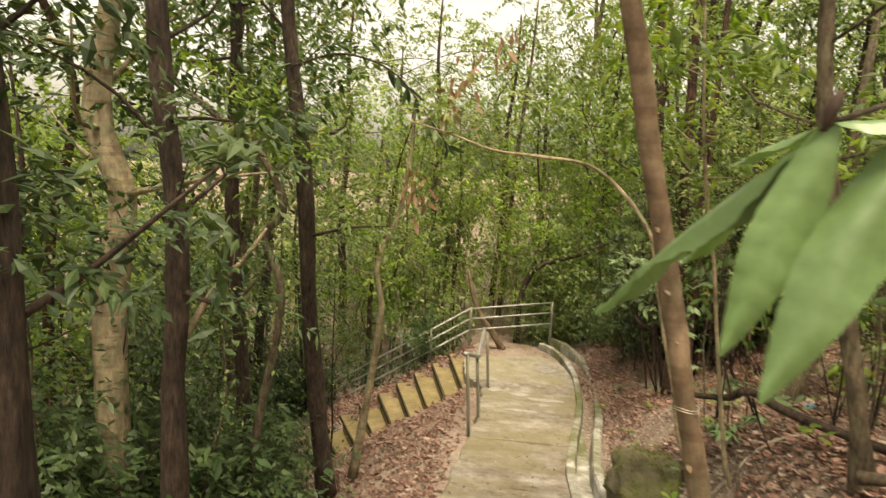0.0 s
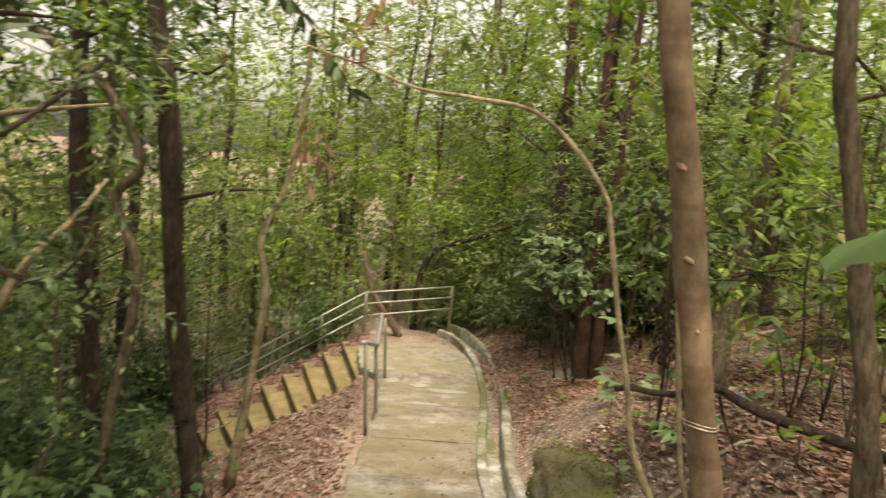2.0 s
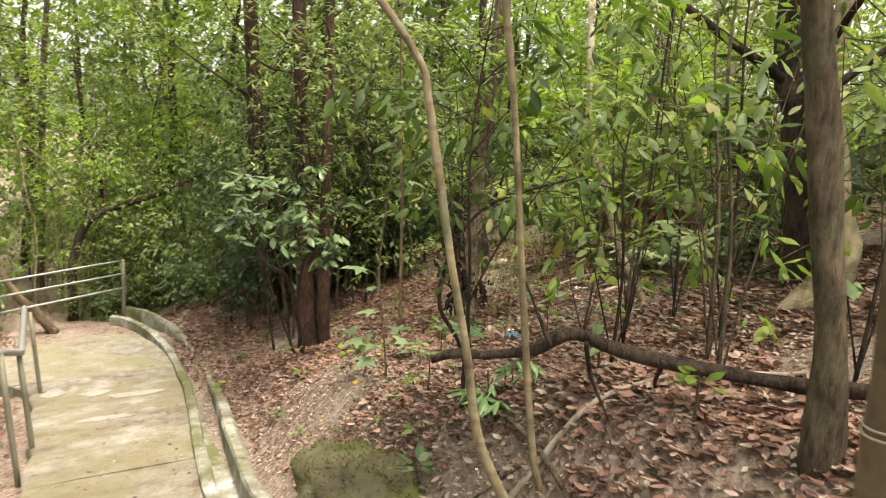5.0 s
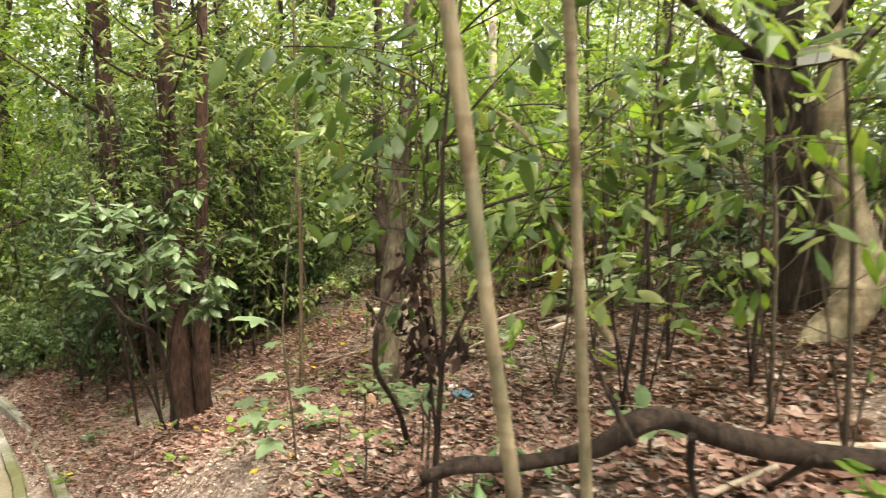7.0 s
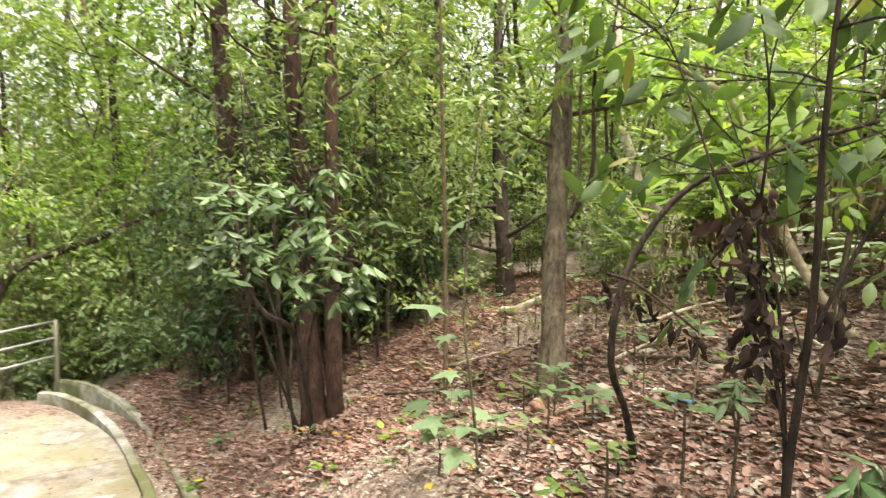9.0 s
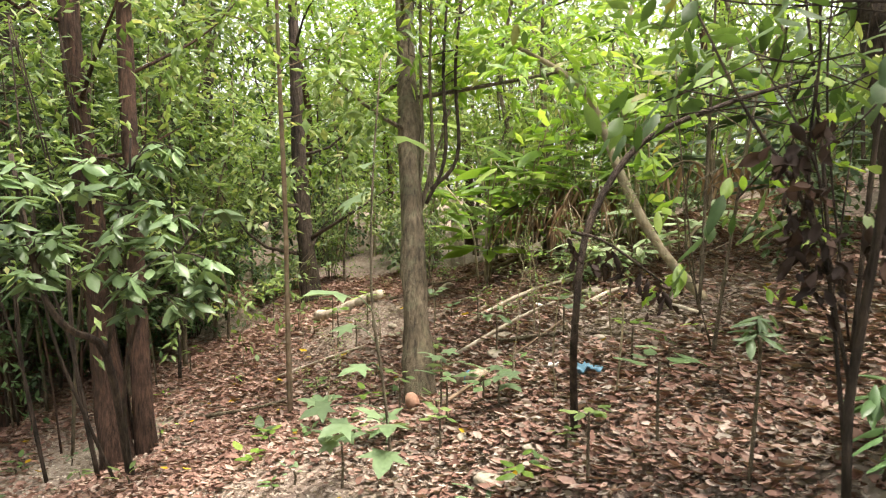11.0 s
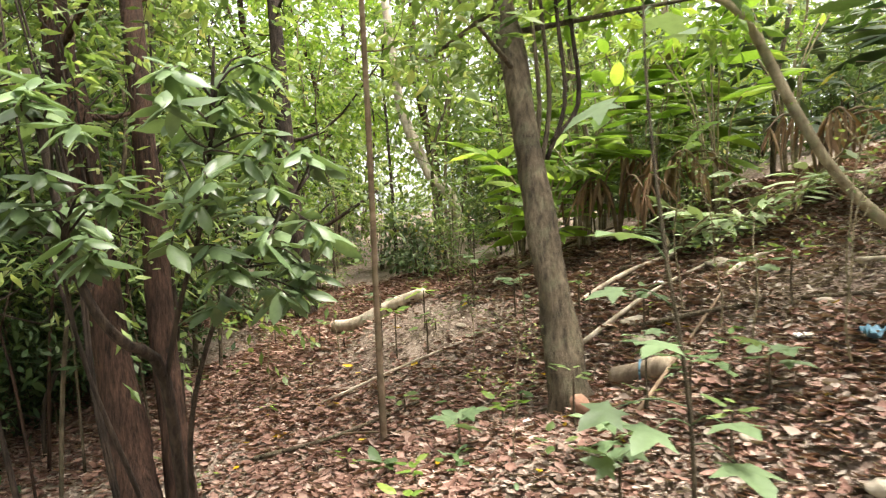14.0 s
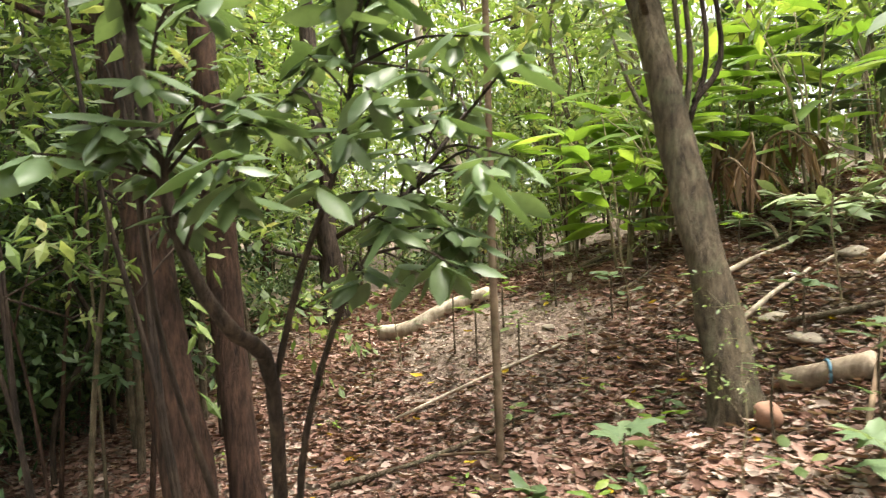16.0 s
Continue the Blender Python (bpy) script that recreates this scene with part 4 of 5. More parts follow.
# understorey on the bank
US = ((2.9, -6.6), (3.2, -7.0), (3.4, -6.2), (2.75, -7.4), (3.7, -6.7), (3.6, -5.6), (4.0, -6.1), (4.25, -5.4), (3.3, -7.7), (4.3, -7.3), (3.9, -8.0), (2.85, -8.4))
for k, (x, y) in enumerate(US):
    h = 1.7 + 0.35 * (k * 7 % 5)
    q = 0.18 * math.sin(k * 2.3)
    leafy_shrub("understorey_shrub", (x, y, gz(x, y) - 0.04), (((0, 0, 0), (0.03, q * 0.4, h * 0.35), (-0.04, q, h * 0.7), (0.05, q * 1.4, h)), ((0, 0, 0.02), (0.08, -0.05, h * 0.3), (0.2 + q, -0.15, h * 0.8)), ((0.02, 0.01, 0.1), (-0.1, 0.12, h * 0.4), (-0.25, 0.2 + q, h * 0.75))),
                (LEAF_MID, LEAF_BRIGHT, LEAF_MID, LEAF_SHADE)[k % 4], (BARK_DARK, BARK_GREY)[k % 2], "thin understorey shrub with scattered green leaves on the bank", 8, 0.1 + 0.014 * (k % 3), 0.38, 500 + k, 5, 0.45, 0.16, 0.35, 0.011)

# sapling with lobed leaves and ground plants
lob = thing("sapling", (2.62, -4.32, gz(2.62, -4.32) - 0.04), "thin sapling with large lobed light green leaves", "sapling")
lob_line = smooth_line(((0, 0, 0), (-0.03, 0.0, 0.3), (-0.06, 0.02, 0.6), (-0.08, 0.06, 0.95), (-0.02, 0.1, 1.5), (0.05, 0.1, 2.1)), 24)
part("stem", mesh_of("stem", *tube(lob_line, (0.009, 0.007, 0.004), 7, 0.06), BARK_GREY, True), lob)
lo = np.random.default_rng(36)
for x, y, z, size in ((2.45, -4.18, 2.28, 0.22), (2.5, -4.26, 1.94, 0.15), (2.46, -4.42, 1.7, 0.17), (2.42, -4.1, 1.74, 0.16), (2.42, -4.22, 1.68, 0.17), (2.4, -4.45, 1.6, 0.2), (2.56, -4.12, 2.1, 0.13), (2.66, -4.1, 2.75, 0.2), (2.5, -4.3, 2.9, 0.19), (2.75, -4.25, 3.05, 0.2)):
    e = np.array((x, y, z)) - np.array(lob.location)
    q = lob_line[np.argmin(np.abs(lob_line[:, 2] - e[2] + 0.04))]
    w = e - q + lo.normal(0, 0.02, 3)
    part("petiole", mesh_of("petiole", *tube(smooth_line((q, (q + e) / 2 + np.array((0, 0, 0.03)), e), 6), (0.003, 0.002), 5, 0.0), LEAF_LOBED, True), lob)
    part("leaf", mesh_of("leaf", *leaves(e[None], (w / np.linalg.norm(w) + np.array((-0.3, -0.1, -0.3)))[None], np.array([[-0.25, -0.15, 1.0]]) + lo.normal(0, 0.15, (1, 3)), [size], [size * 0.95], palmate()), LEAF_LOBED, True), lob)
GP = ((2.5, -4.1, 0.24), (3.0, -4.0, 0.12), (3.3, -4.45, 0.15), (2.98, -3.77, 0.08), (3.7, -3.3, 0.1), (3.3, -3.2, 0.18), (3.45, -3.75, 0.3), (2.7, -3.2, 0.05), (3.1, -2.9, 0.06),
      (3.9, -2.6, 0.12), (4.6, -2.2, 0.35), (4.75, -2.0, 0.4), (4.5, -2.5, 0.3), (2.3, -3.0, 0.05), (2.0, -3.3, 0.05), (2.4, -5.4, 0.3), (1.9, -5.3, 0.2), (2.6, -5.6, 0.35), (2.1, -5.8, 0.12),
      (3.2, -4.6, 0.2), (4.1, -4.6, 0.25), (4.4, -3.4, 0.2), (1.9, -1.2, 0.06), (2.2, -0.9, 0.1), (3.5, -0.9, 0.1), (1.8, -6.5, 0.2), (2.5, -6.9, 0.15), (1.5, -7.4, 0.1), (2.0, -7.7, 0.08), (5.0, -3.0, 0.3), (2.6, -1.5, 0.12), (3.6, -5.2, 0.2), (3.15, -4.3, 0.28), (2.85, -4.45, 0.2), (3.4, -4.1, 0.35), (4.3, -4.0, 0.3), (3.95, -4.75, 0.3), (4.9, -2.3, 0.3), (5.2, -2.6, 0.4), (5.1, -1.2, 0.2), (4.2, -0.6, 0.25), (4.6, 0.1, 0.3), (3.8, 0.4, 0.3), (5.4, -0.5, 0.4), (2.4, 0.9, 0.2), (2.2, 0.2, 0.12), (5.8, -2.4, 0.5), (5.6, -3.2, 0.4), (4.9, -3.5, 0.25), (5.4, -3.8, 0.3), (1.95, -6.1, 0.2), (1.75, -6.9, 0.15), (2.35, -7.6, 0.2))
for k, (x, y, h) in enumerate(GP):
    big_leaf = k < 2 or k in (5, 19, 34)
    rosette("ground_plant", (x, y, gz(x, y) - 0.01), 5 if big_leaf else 7, 0.14 if big_leaf else 0.08 + 0.04 * (k % 3) / 2, 0.95 if big_leaf else 0.5, 0.25, LEAF_LOBED if big_leaf else (LEAF_MID, LEAF_BRIGHT, LEAF_GLOSSY)[k % 3],
            "seedling with lobed pale green leaves in the litter" if big_leaf else "low seedling with broad light green leaves in the litter", "plant", 100 + k, h, tmpl=palmate() if big_leaf else BLADE)

tr = np.random.default_rng(640)
for k in range(64):
    x, y = tr.uniform(1.95, 5.4), tr.uniform(-6.6, -0.4)
    rosette("small_seedling", (x, y, gz(x, y) - 0.01), int(tr.integers(4, 8)), tr.uniform(0.035, 0.085), tr.uniform(0.3, 0.55), tr.uniform(0.0, 0.6), (LEAF_MID, LEAF_LOBED, LEAF_SHADE, LEAF_BRIGHT)[k % 4],
            "tiny green seedling sprouting through the litter", "plant", 700 + k, tr.uniform(0.03, 0.12))

# tall bright broad-leaved plants on the slope
for k, (x, y, h, c) in enumerate(((6.2, -3.3, 1.3, 1), (6.6, -3.8, 1.6, 1), (5.9, -3.0, 1.1, 1), (7.0, -3.3, 1.9, 1), (6.3, -4.4, 1.5, 1), (7.4, -4.3, 2.0, 0), (6.9, -5.0, 1.6, 0), (5.75, -4.45, 0.35, 2), (5.6, -4.1, 0.3, 2), (5.9, -4.9, 0.4, 2), (7.2, -2.4, 1.5, 1), (5.6, -5.9, 1.2, 0), (6.2, -6.5, 1.6, 0))):
    ob = thing("broadleaf_clump", (x, y, gz(x, y) - 0.03), ("clump of dark arching leaves on the slope", "tall clump of bright green broad leaves on the slope", "low clump of pale silvery leaves on the slope")[c], "plant")
    rr = np.random.default_rng(200 + k)
    for j in range(6):
        a = rr.uniform(0, 6.28)
        tip = (0.45 * math.cos(a), 0.45 * math.sin(a), h * rr.uniform(0.8, 1.2))
        ln = smooth_line(((0.05 * math.cos(a), 0.05 * math.sin(a), 0), (0.15 * math.cos(a), 0.15 * math.sin(a), h * 0.6), tip), 12)
        v, f = tube(ln, (0.012, 0.006), 6, 0.0)
        part("stalk", mesh_of("stalk", v, f, BARK_PALE, True), ob)
        n = 9
        ids = np.linspace(3, 11, n).astype(int)
        sg = np.where(np.arange(n) % 2, 1, -1)
        tv = np.array((math.cos(a), math.sin(a), 0.4))
        sd = np.array((-math.sin(a), math.cos(a), 0.1))
        d = tv * 0.7 + sd * sg[:, None] * 0.8 + rr.normal(0, 0.2, (n, 3))
        L = rr.uniform(0.3, 0.55, n) * (0.5 if c == 2 else 1)
        part("foliage", mesh_of("foliage", *leaves(ln[ids], d, np.tile((0, 0, 1.0), (n, 1)) + rr.normal(0, 0.2, (n, 3)), L, L * (0.24, 0.31, 0.3)[c], blade(0.02, 0.35, 0.1)), (LEAF_DARK, LEAF_BRIGHT, LEAF_PALE)[c], True), ob)

# withered fronds hanging on the slope
for k, (x, y, h) in enumerate(((6.2, -3.6, 0.6), (6.3, -3.95, 0.7), (6.3, -5.15, 0.6))):
    ob = thing("dead_frond_clump", (x, y, gz(x, y) - 0.03), "clump of hanging brown dead fronds on the slope", "plant")
    rr = np.random.default_rng(800 + k)
    for j in range(4):
        a = 2.6 + 0.5 * j + rr.normal(0, 0.2)
        o = np.array((math.cos(a), math.sin(a), 0))
        ln = smooth_line(((0, 0, 0), tuple(o * 0.12 + np.array((0, 0, h * 0.8))), tuple(o * 0.4 + np.array((0, 0, h))), tuple(o * 0.65 + np.array((0, 0, h * 0.75)))), 14)
        part("stalk", mesh_of("stalk", *tube(ln, (0.016, 0.012, 0.005), 6, 0.05), BARK_TAN, True), ob)
        n = 15
        ids = rr.integers(5, 14, n)
        d = o * rr.uniform(0, 0.5, (n, 1)) + rr.normal(0, 0.22, (n, 3)) - np.array((0, 0, 1.0))
        L = rr.uniform(0.15, 0.38, n)
        part("dead_foliage", mesh_of("dead_foliage", *leaves(ln[ids], d, rr.normal(0, 1, (n, 3)), L, L * 0.06, blade(0.02, 0.1, 0.2)), LEAF_RUST, True), ob, "brown withered leaflets")

# leaves that hang close to the walker at the start
hub = np.array((0.912, -10.715, 4.166))
ob = thing("overhanging_twig", tuple(hub), "twig with long green leaves and a dark withered bud", "branch")
TIPS = ((0.588, -10.207, 3.8), (0.759, -10.747, 3.777), (0.79, -10.873, 3.754), (0.8, -10.24, 3.925), (0.815, -10.52, 4.119), (1.15, -10.8, 4.2))
for k, tp in enumerate(TIPS):
    root = np.array((0.12, -0.02, 0.0)) if k == 2 else np.zeros(3)
    d = np.array(tp) - hub - root
    L = np.linalg.norm(d)
    w = (0.075, 0.21, 0.21, 0.085, 0.16, 0.2)[k]
    part("leaf", mesh_of("leaf", *leaves(root[None], d[None], np.array([[-0.3, -0.8, 0.6]]) if k in (1, 2) else np.array([[0.1, -0.3, 1.0]]), [L], [L * w * 1.2], fine_blade()), LEAF_NEAR, True), ob)
v, f = tube(smooth_line(((0, 0, 0), (0.2, 0.1, 0.06), (0.6, 0.4, 0.1), (1.2, 1.0, 0.0)), 12), (0.004, 0.006, 0.01, 0.014), 7, 0.05)
part("twig", mesh_of("twig", v, f, BARK_GREY, True), ob)
v, f = tube(smooth_line(((-0.012, 0, -0.015), (0, 0, 0.02), (0.01, 0, 0.05)), 6), (0.004, 0.017, 0.005), 8, 0.25)
part("bud", mesh_of("bud", v, f, LEAF_DEAD, True), ob, "dark withered bud")

ob = thing("hanging_branch", (-2.05, -5.1, 5.0), "thin branch with drooping dark leaves and a few rusty dead ones", "branch")
hl = smooth_line(((0, 0, 0), (0.6, -0.3, 0.1), (1.2, -0.6, -0.1), (1.6, -0.7, -0.55), (1.75, -0.65, -0.75)), 20)
part("twig", mesh_of("twig", *tube(hl, (0.014, 0.008, 0.003), 6, 0.05), BARK_DARK, True), ob)
hr = np.random.default_rng(12)
n = 26
ids = hr.integers(9, 20, n)
d = np.stack([hr.normal(0.3, 0.5, n), hr.normal(-0.1, 0.4, n), hr.uniform(-1.2, -0.6, n)], 1)
L = hr.uniform(0.12, 0.2, n)
part("foliage", mesh_of("foliage", *leaves(hl[ids], d, hr.normal(0, 1, (n, 3)) + np.array((0, -1, 0.3)), L, L * 0.3, BLADE), LEAF_DARK, True), ob)
rust = np.array(((1.72, -0.5, -0.4), (1.9, -0.5, -0.1), (2.25, -0.5, 0.13), (1.3, 0.1, -1.1), (1.35, 0.1, -1.3)))
for k, p in enumerate(rust):
    n = 16
    L = hr.uniform(0.1, 0.18, n)
    part("dead_foliage", mesh_of("dead_foliage", *leaves(p + hr.normal(0, 0.1, (n, 3)), hr.normal(0, 0.35, (n, 3)) - np.array((0, 0, 1)), hr.normal(0, 1, (n, 3)), L, L * 0.3, BLADE), LEAF_RUST, True), ob, "rusty dead leaves")
    q = hl[min(19, 6 + 2 * k)]
    part("twig", mesh_of("twig", *tube(smooth_line((q, (q + p) / 2 + np.array((0, 0, 0.1)), p), 8), (0.005, 0.002), 5, 0.0), BARK_DARK, True), ob)

# logs, coconut, stones, rubbish
v, f = tube(smooth_line(((5.5, -1.12, gz(5.5, -1.12) + 0.06), (5.41, -1.42, gz(5.41, -1.42) + 0.06), (5.5, -1.68, gz(5.5, -1.68) + 0.07), (5.44, -2.05, gz(5.44, -2.05) + 0.06)), 18), (0.065, 0.06, 0.06, 0.05), 12, 0.06, 3)
tagged(new("pale_log", mesh_of("pale_log", v, f, BARK_LOG, True)), "pale bare curved log lying on the litter", "log")
e1 = np.array((3.78, -4.17, gz(3.78, -4.17) + 0.05))
e0 = np.array((4.02, -3.86, gz(4.02, -3.86) + 0.05))
v, f = tube(smooth_line((e0, e1), 10), (0.055, 0.058), 14, 0.04, 4)
short = thing("short_log", tuple(e0), "short grey log with a blue strap round it", "log")
part("log", mesh_of("log", v - e0, f, BARK_DRY, True), short)
ax = (e1 - e0) / np.linalg.norm(e1 - e0)
ring = [e0 + ax * (0.2 + 0.05 * math.cos(a)) + 0.06 * (np.cross(ax, (0, 0, 1)) * math.cos(a) + np.array((0, 0, 1)) * math.sin(a)) for a in np.linspace(0, 6.283, 24)]
v, f = tube(ring, (0.008, 0.008), 5, 0.0)
part("strap", mesh_of("strap", v - e0, f, BLUE, True), short, "blue plastic strap")


def pebble(name, at, size, mat, label, category, seed):
    rng = np.random.default_rng(seed)
    bm = bmesh.new()
    bmesh.ops.create_icosphere(bm, subdivisions=3, radius=1)
    ph = rng.uniform(0, 6, 6)
    for q in bm.verts:
        c = q.co
        k = 1 + 0.16 * math.sin(2.3 * c.x + ph[0]) * math.sin(2.1 * c.y + ph[1]) + 0.1 * math.sin(4 * c.z + ph[2] + 2 * c.x) + 0.05 * math.sin(9 * c.x + 7 * c.y + ph[3])
        q.co = Vector((c.x * size[0] * k, c.y * size[1] * k, c.z * size[2] * k))
    me = bpy.data.meshes.new(name)
    bm.to_mesh(me)
    bm.free()
    me.materials.append(mat)
    me.polygons.foreach_set("use_smooth", [True] * len(me.polygons))
    ob = tagged(new(name, me), label, category)
    ob.location = at
    ob.rotation_euler = (0, 0, rng.uniform(0, 6))
    return ob


pebble("coconut", (3.6, -3.74, gz(3.6, -3.74) + 0.06), (0.05, 0.05, 0.065), HUSK, "small brown coconut husk at the foot of the leaning trunk", "coconut", 1)
rock = thing("rock", (1.8, -5.85, 1.16), "moss-covered rock beside the drain kerb", "rock")
bm = bmesh.new()
bmesh.ops.create_icosphere(bm, subdivisions=5, radius=1)
tuft = []
for q in bm.verts:
    k = 1 + 0.28 * noise.noise(q.co * 1.6) + 0.14 * noise.noise(q.co * 4.2) + 0.06 * noise.noise(q.co * 10)
    q.co = Vector((q.co.x * 0.4 * k, q.co.y * 0.72 * k, q.co.z * 0.27 * k))
    if q.co.z > 0.02:
        tuft.append(tuple(q.co))
me = bpy.data.meshes.new("stone_body")
bm.to_mesh(me)
bm.free()
me.materials.append(ROCK)
me.polygons.foreach_set("use_smooth", [True] * len(me.polygons))
part("stone_body", me, rock)
mr = np.random.default_rng(4)
tp = np.repeat(np.array(tuft), 9, 0) + mr.normal(0, 0.009, (9 * len(tuft), 3))
tp = tp[mr.random(len(tp)) < np.clip(0.5 + 1.2 * np.array([noise.noise(Vector(p) * 5) for p in tp]), 0, 1)]
n = len(tp)
L = mr.uniform(0.01, 0.03, n)
part("moss", mesh_of("moss", *leaves(tp, tp / np.linalg.norm(tp, axis=1)[:, None] + mr.normal(0, 0.7, (n, 3)), mr.normal(0, 1, (n, 3)), L, L * 0.35, DIAMOND), LEAF_MOSS), rock, "olive green moss")
for k, (x, y, s) in enumerate(((2.58, -4.88, 0.1), (2.3, -4.6, 0.07), (4.3, -4.0, 0.11), (3.0, -4.5, 0.06), (4.6, -3.9, 0.1), (5.2, -4.4, 0.12), (4.0, -4.9, 0.08), (2.75, -5.0, 0.05), (4.9, -2.6, 0.06), (3.4, -4.3, 0.05), (1.9, -4.4, 0.05))):
    pebble("stone", (x, y, gz(x, y) + s * 0.15), (s * 0.8, s * 0.6, s * 0.32), STONE, "pale weathered stone half sunk in the litter", "stone", 10 + k)


def crumpled(name, at, size, mat, label, category, seed):
    rng = np.random.default_rng(seed)
    n = 8
    v = [((i / (n - 1) - 0.5) * size[0], (j / (n - 1) - 0.5) * size[1], rng.uniform(0, size[2])) for i in range(n) for j in range(n)]
    f = [(i * n + j, i * n + j + 1, (i + 1) * n + j + 1, (i + 1) * n + j) for i in range(n - 1) for j in range(n - 1)]
    ob = tagged(new(name, mesh_of(name, v, f, mat, True)), label, category)
    ob.location = at
    ob.rotation_euler = (0, 0, rng.uniform(0, 6))
    s = ob.modifiers.new("thick", "SOLIDIFY")
    s.thickness = 0.003


crumpled("plastic_bag", (3.44, -5.02, gz(3.44, -5.02) + 0.005), (0.14, 0.1, 0.05), BLUE, "crumpled blue plastic bag among the leaves", "bag", 1)
crumpled("white_litter", (3.66, -3.45, gz(3.66, -3.45) + 0.01), (0.1, 0.05, 0.025), WHITE, "scrap of white plastic under the trunk", "litter", 2)
crumpled("white_litter", (5.0, -4.05, gz(5.0, -4.05) + 0.01), (0.12, 0.06, 0.02), WHITE, "scrap of white plastic under the trunk", "litter", 3)
crumpled("white_litter", (3.6, -4.75, gz(3.6, -4.75) + 0.01), (0.07, 0.05, 0.02), WHITE, "small white scrap on the slope", "litter", 4)

plate = thing("notice_plate", (4.7, -6.48, 3.99), "small folded whitish plate fixed to the thick trunk", "sign")
pv, pf = box((-0.004, -0.09, -0.05), (0.004, 0.09, 0.05))
part("sheet", mesh_of("sheet", pv, pf, WHITE), plate)
pv, pf = box((-0.03, -0.09, 0.05), (0.004, 0.09, 0.056))
part("folded_edge", mesh_of("folded_edge", pv, pf, WHITE), plate)

# sticks on the slope and stems round the clearing
sr = np.random.default_rng(77)
for k in range(26):
    x, y = sr.uniform(3.2, 6.8), sr.uniform(-5.6, -2.0)
    if k < 6:
        x, y = sr.uniform(1.9, 3.4), sr.uniform(-8, -5.3)
    a, ln = sr.normal(-0.9, 0.5), sr.uniform(0.3, 1.3)
    p = [(x + s * ln * math.cos(a), y + s * ln * math.sin(a)) for s in (-0.5, 0, 0.5)]
    r = sr.uniform(0.006, 0.02)
    q = [(u, w, gz(u, w) + r + sr.uniform(0.0, 0.04)) for u, w in p]
    v, f = tube(smooth_line(q, 8), (r, r * 0.6), 7, 0.08, k)
    tagged(new("stick", mesh_of("stick", v, f, (BARK_LOG, BARK_GREY, BARK_TAN)[k % 3], True)), "dry fallen stick lying on the leaf litter", "stick", "sticks on the slope")

single_tree("slanting_stem", ((4.5, -5.5, 2.0), (4.5, -5.1, 2.44), (4.5, -4.85, 2.88), (4.5, -4.61, 3.44), (4.5, -4.39, 3.66), (4.4, -4.0, 3.9)), (0.035, 0.032, 0.03, 0.026, 0.022, 0.01), BARK_PALE, "pale stem slanting across the slope", LEAF_BRIGHT, 4, 0.7, 8, 0.14, 0.7, 40, 10, 30)
single_tree("vine_trunk", ((8.0, -1.4, gz(8, -1.4) - 0.05), (8.0, -1.35, 2.7), (8.0, -1.04, 3.05), (8.0, -0.85, 3.5), (8.0, -0.66, 4.0), (8.0, -0.6, 4.6), (8.1, -0.4, 6)), (0.09, 0.06, 0.07, 0.06, 0.06, 0.05), BARK_LOG, "pale twisted vine trunk in the thicket", None, rough=0.15)
single_tree("tree", ((6.25, -0.3, gz(6.25, -0.3) - 0.1), (6.2, -0.28, 2.0), (6.15, -0.2, 3.2), (6.1, -0.1, 6.5)), (0.16, 0.11, 0.09, 0.05), BARK_DARK, "dark trunk beyond the clearing", LEAF_MID, 10, 1.7, 10, 0.12, 0.3, 41, 12, 30)


# ---- woods: repeated trees, saplings and shrubs ----
def proto_tree(seed, h, r, leaf, bark, label, limbs=13, span=2.0, size=0.15, start=0.3, twigs=20, count=12, name="tree"):
    rng = np.random.default_rng(seed)
    pts = [(rng.normal(0, 0.05 * k), rng.normal(0, 0.05 * k), h * k / 5 - 0.2) for k in range(6)]
    wood, ends, ways = branchy(rng, smooth_line(pts, 20), (r, r * 0.85, r * 0.6, r * 0.2), limbs, span, 0.45, start, twigs, 9, seed)
    return plant(name, (0, 0, -60), label, name, wood, bark, sprays(rng, ends, ways, count, 0.5, size, 0.4, 0.35, DIAMOND), leaf, "woods")


def proto_shrub(seed, h, leaf, bark, label, stems=7, size=0.1, twigs=26, count=9):
    rng = np.random.default_rng(seed)
    pieces, ends, ways = [], [], []
    for k in range(stems):
        a = k * 2.4 + rng.uniform(-0.4, 0.4)
        o = np.array((math.cos(a), math.sin(a), 0))
        sp = rng.uniform(0.15, 0.45) * h
        ln = smooth_line((o * 0.05 - np.array((0, 0, 0.1)), o * sp * 0.5 + np.array((0, 0, h * 0.5)), o * sp + np.array((0, 0, h * rng.uniform(0.7, 1.05)))), 9)
        pieces.append(tube(ln, (0.011, 0.004), 5, 0.05, seed + k))
        for j in range(twigs):
            ends.append(ln[rng.integers(1, 9)] + rng.normal(0, 0.13 * h, 3) * np.array((1, 1, 0.7)))
            ways.append(o * 0.5 + rng.normal(0, 0.6, 3) + np.array((0, 0, 0.2)))
    return plant("shrub", (0, 0, -60), label, "shrub", pieces, bark, sprays(rng, np.array(ends), np.array(ways), count, 0.3, size, 0.4, 0.35, DIAMOND), leaf, "undergrowth", "stem", "stem", "foliage")


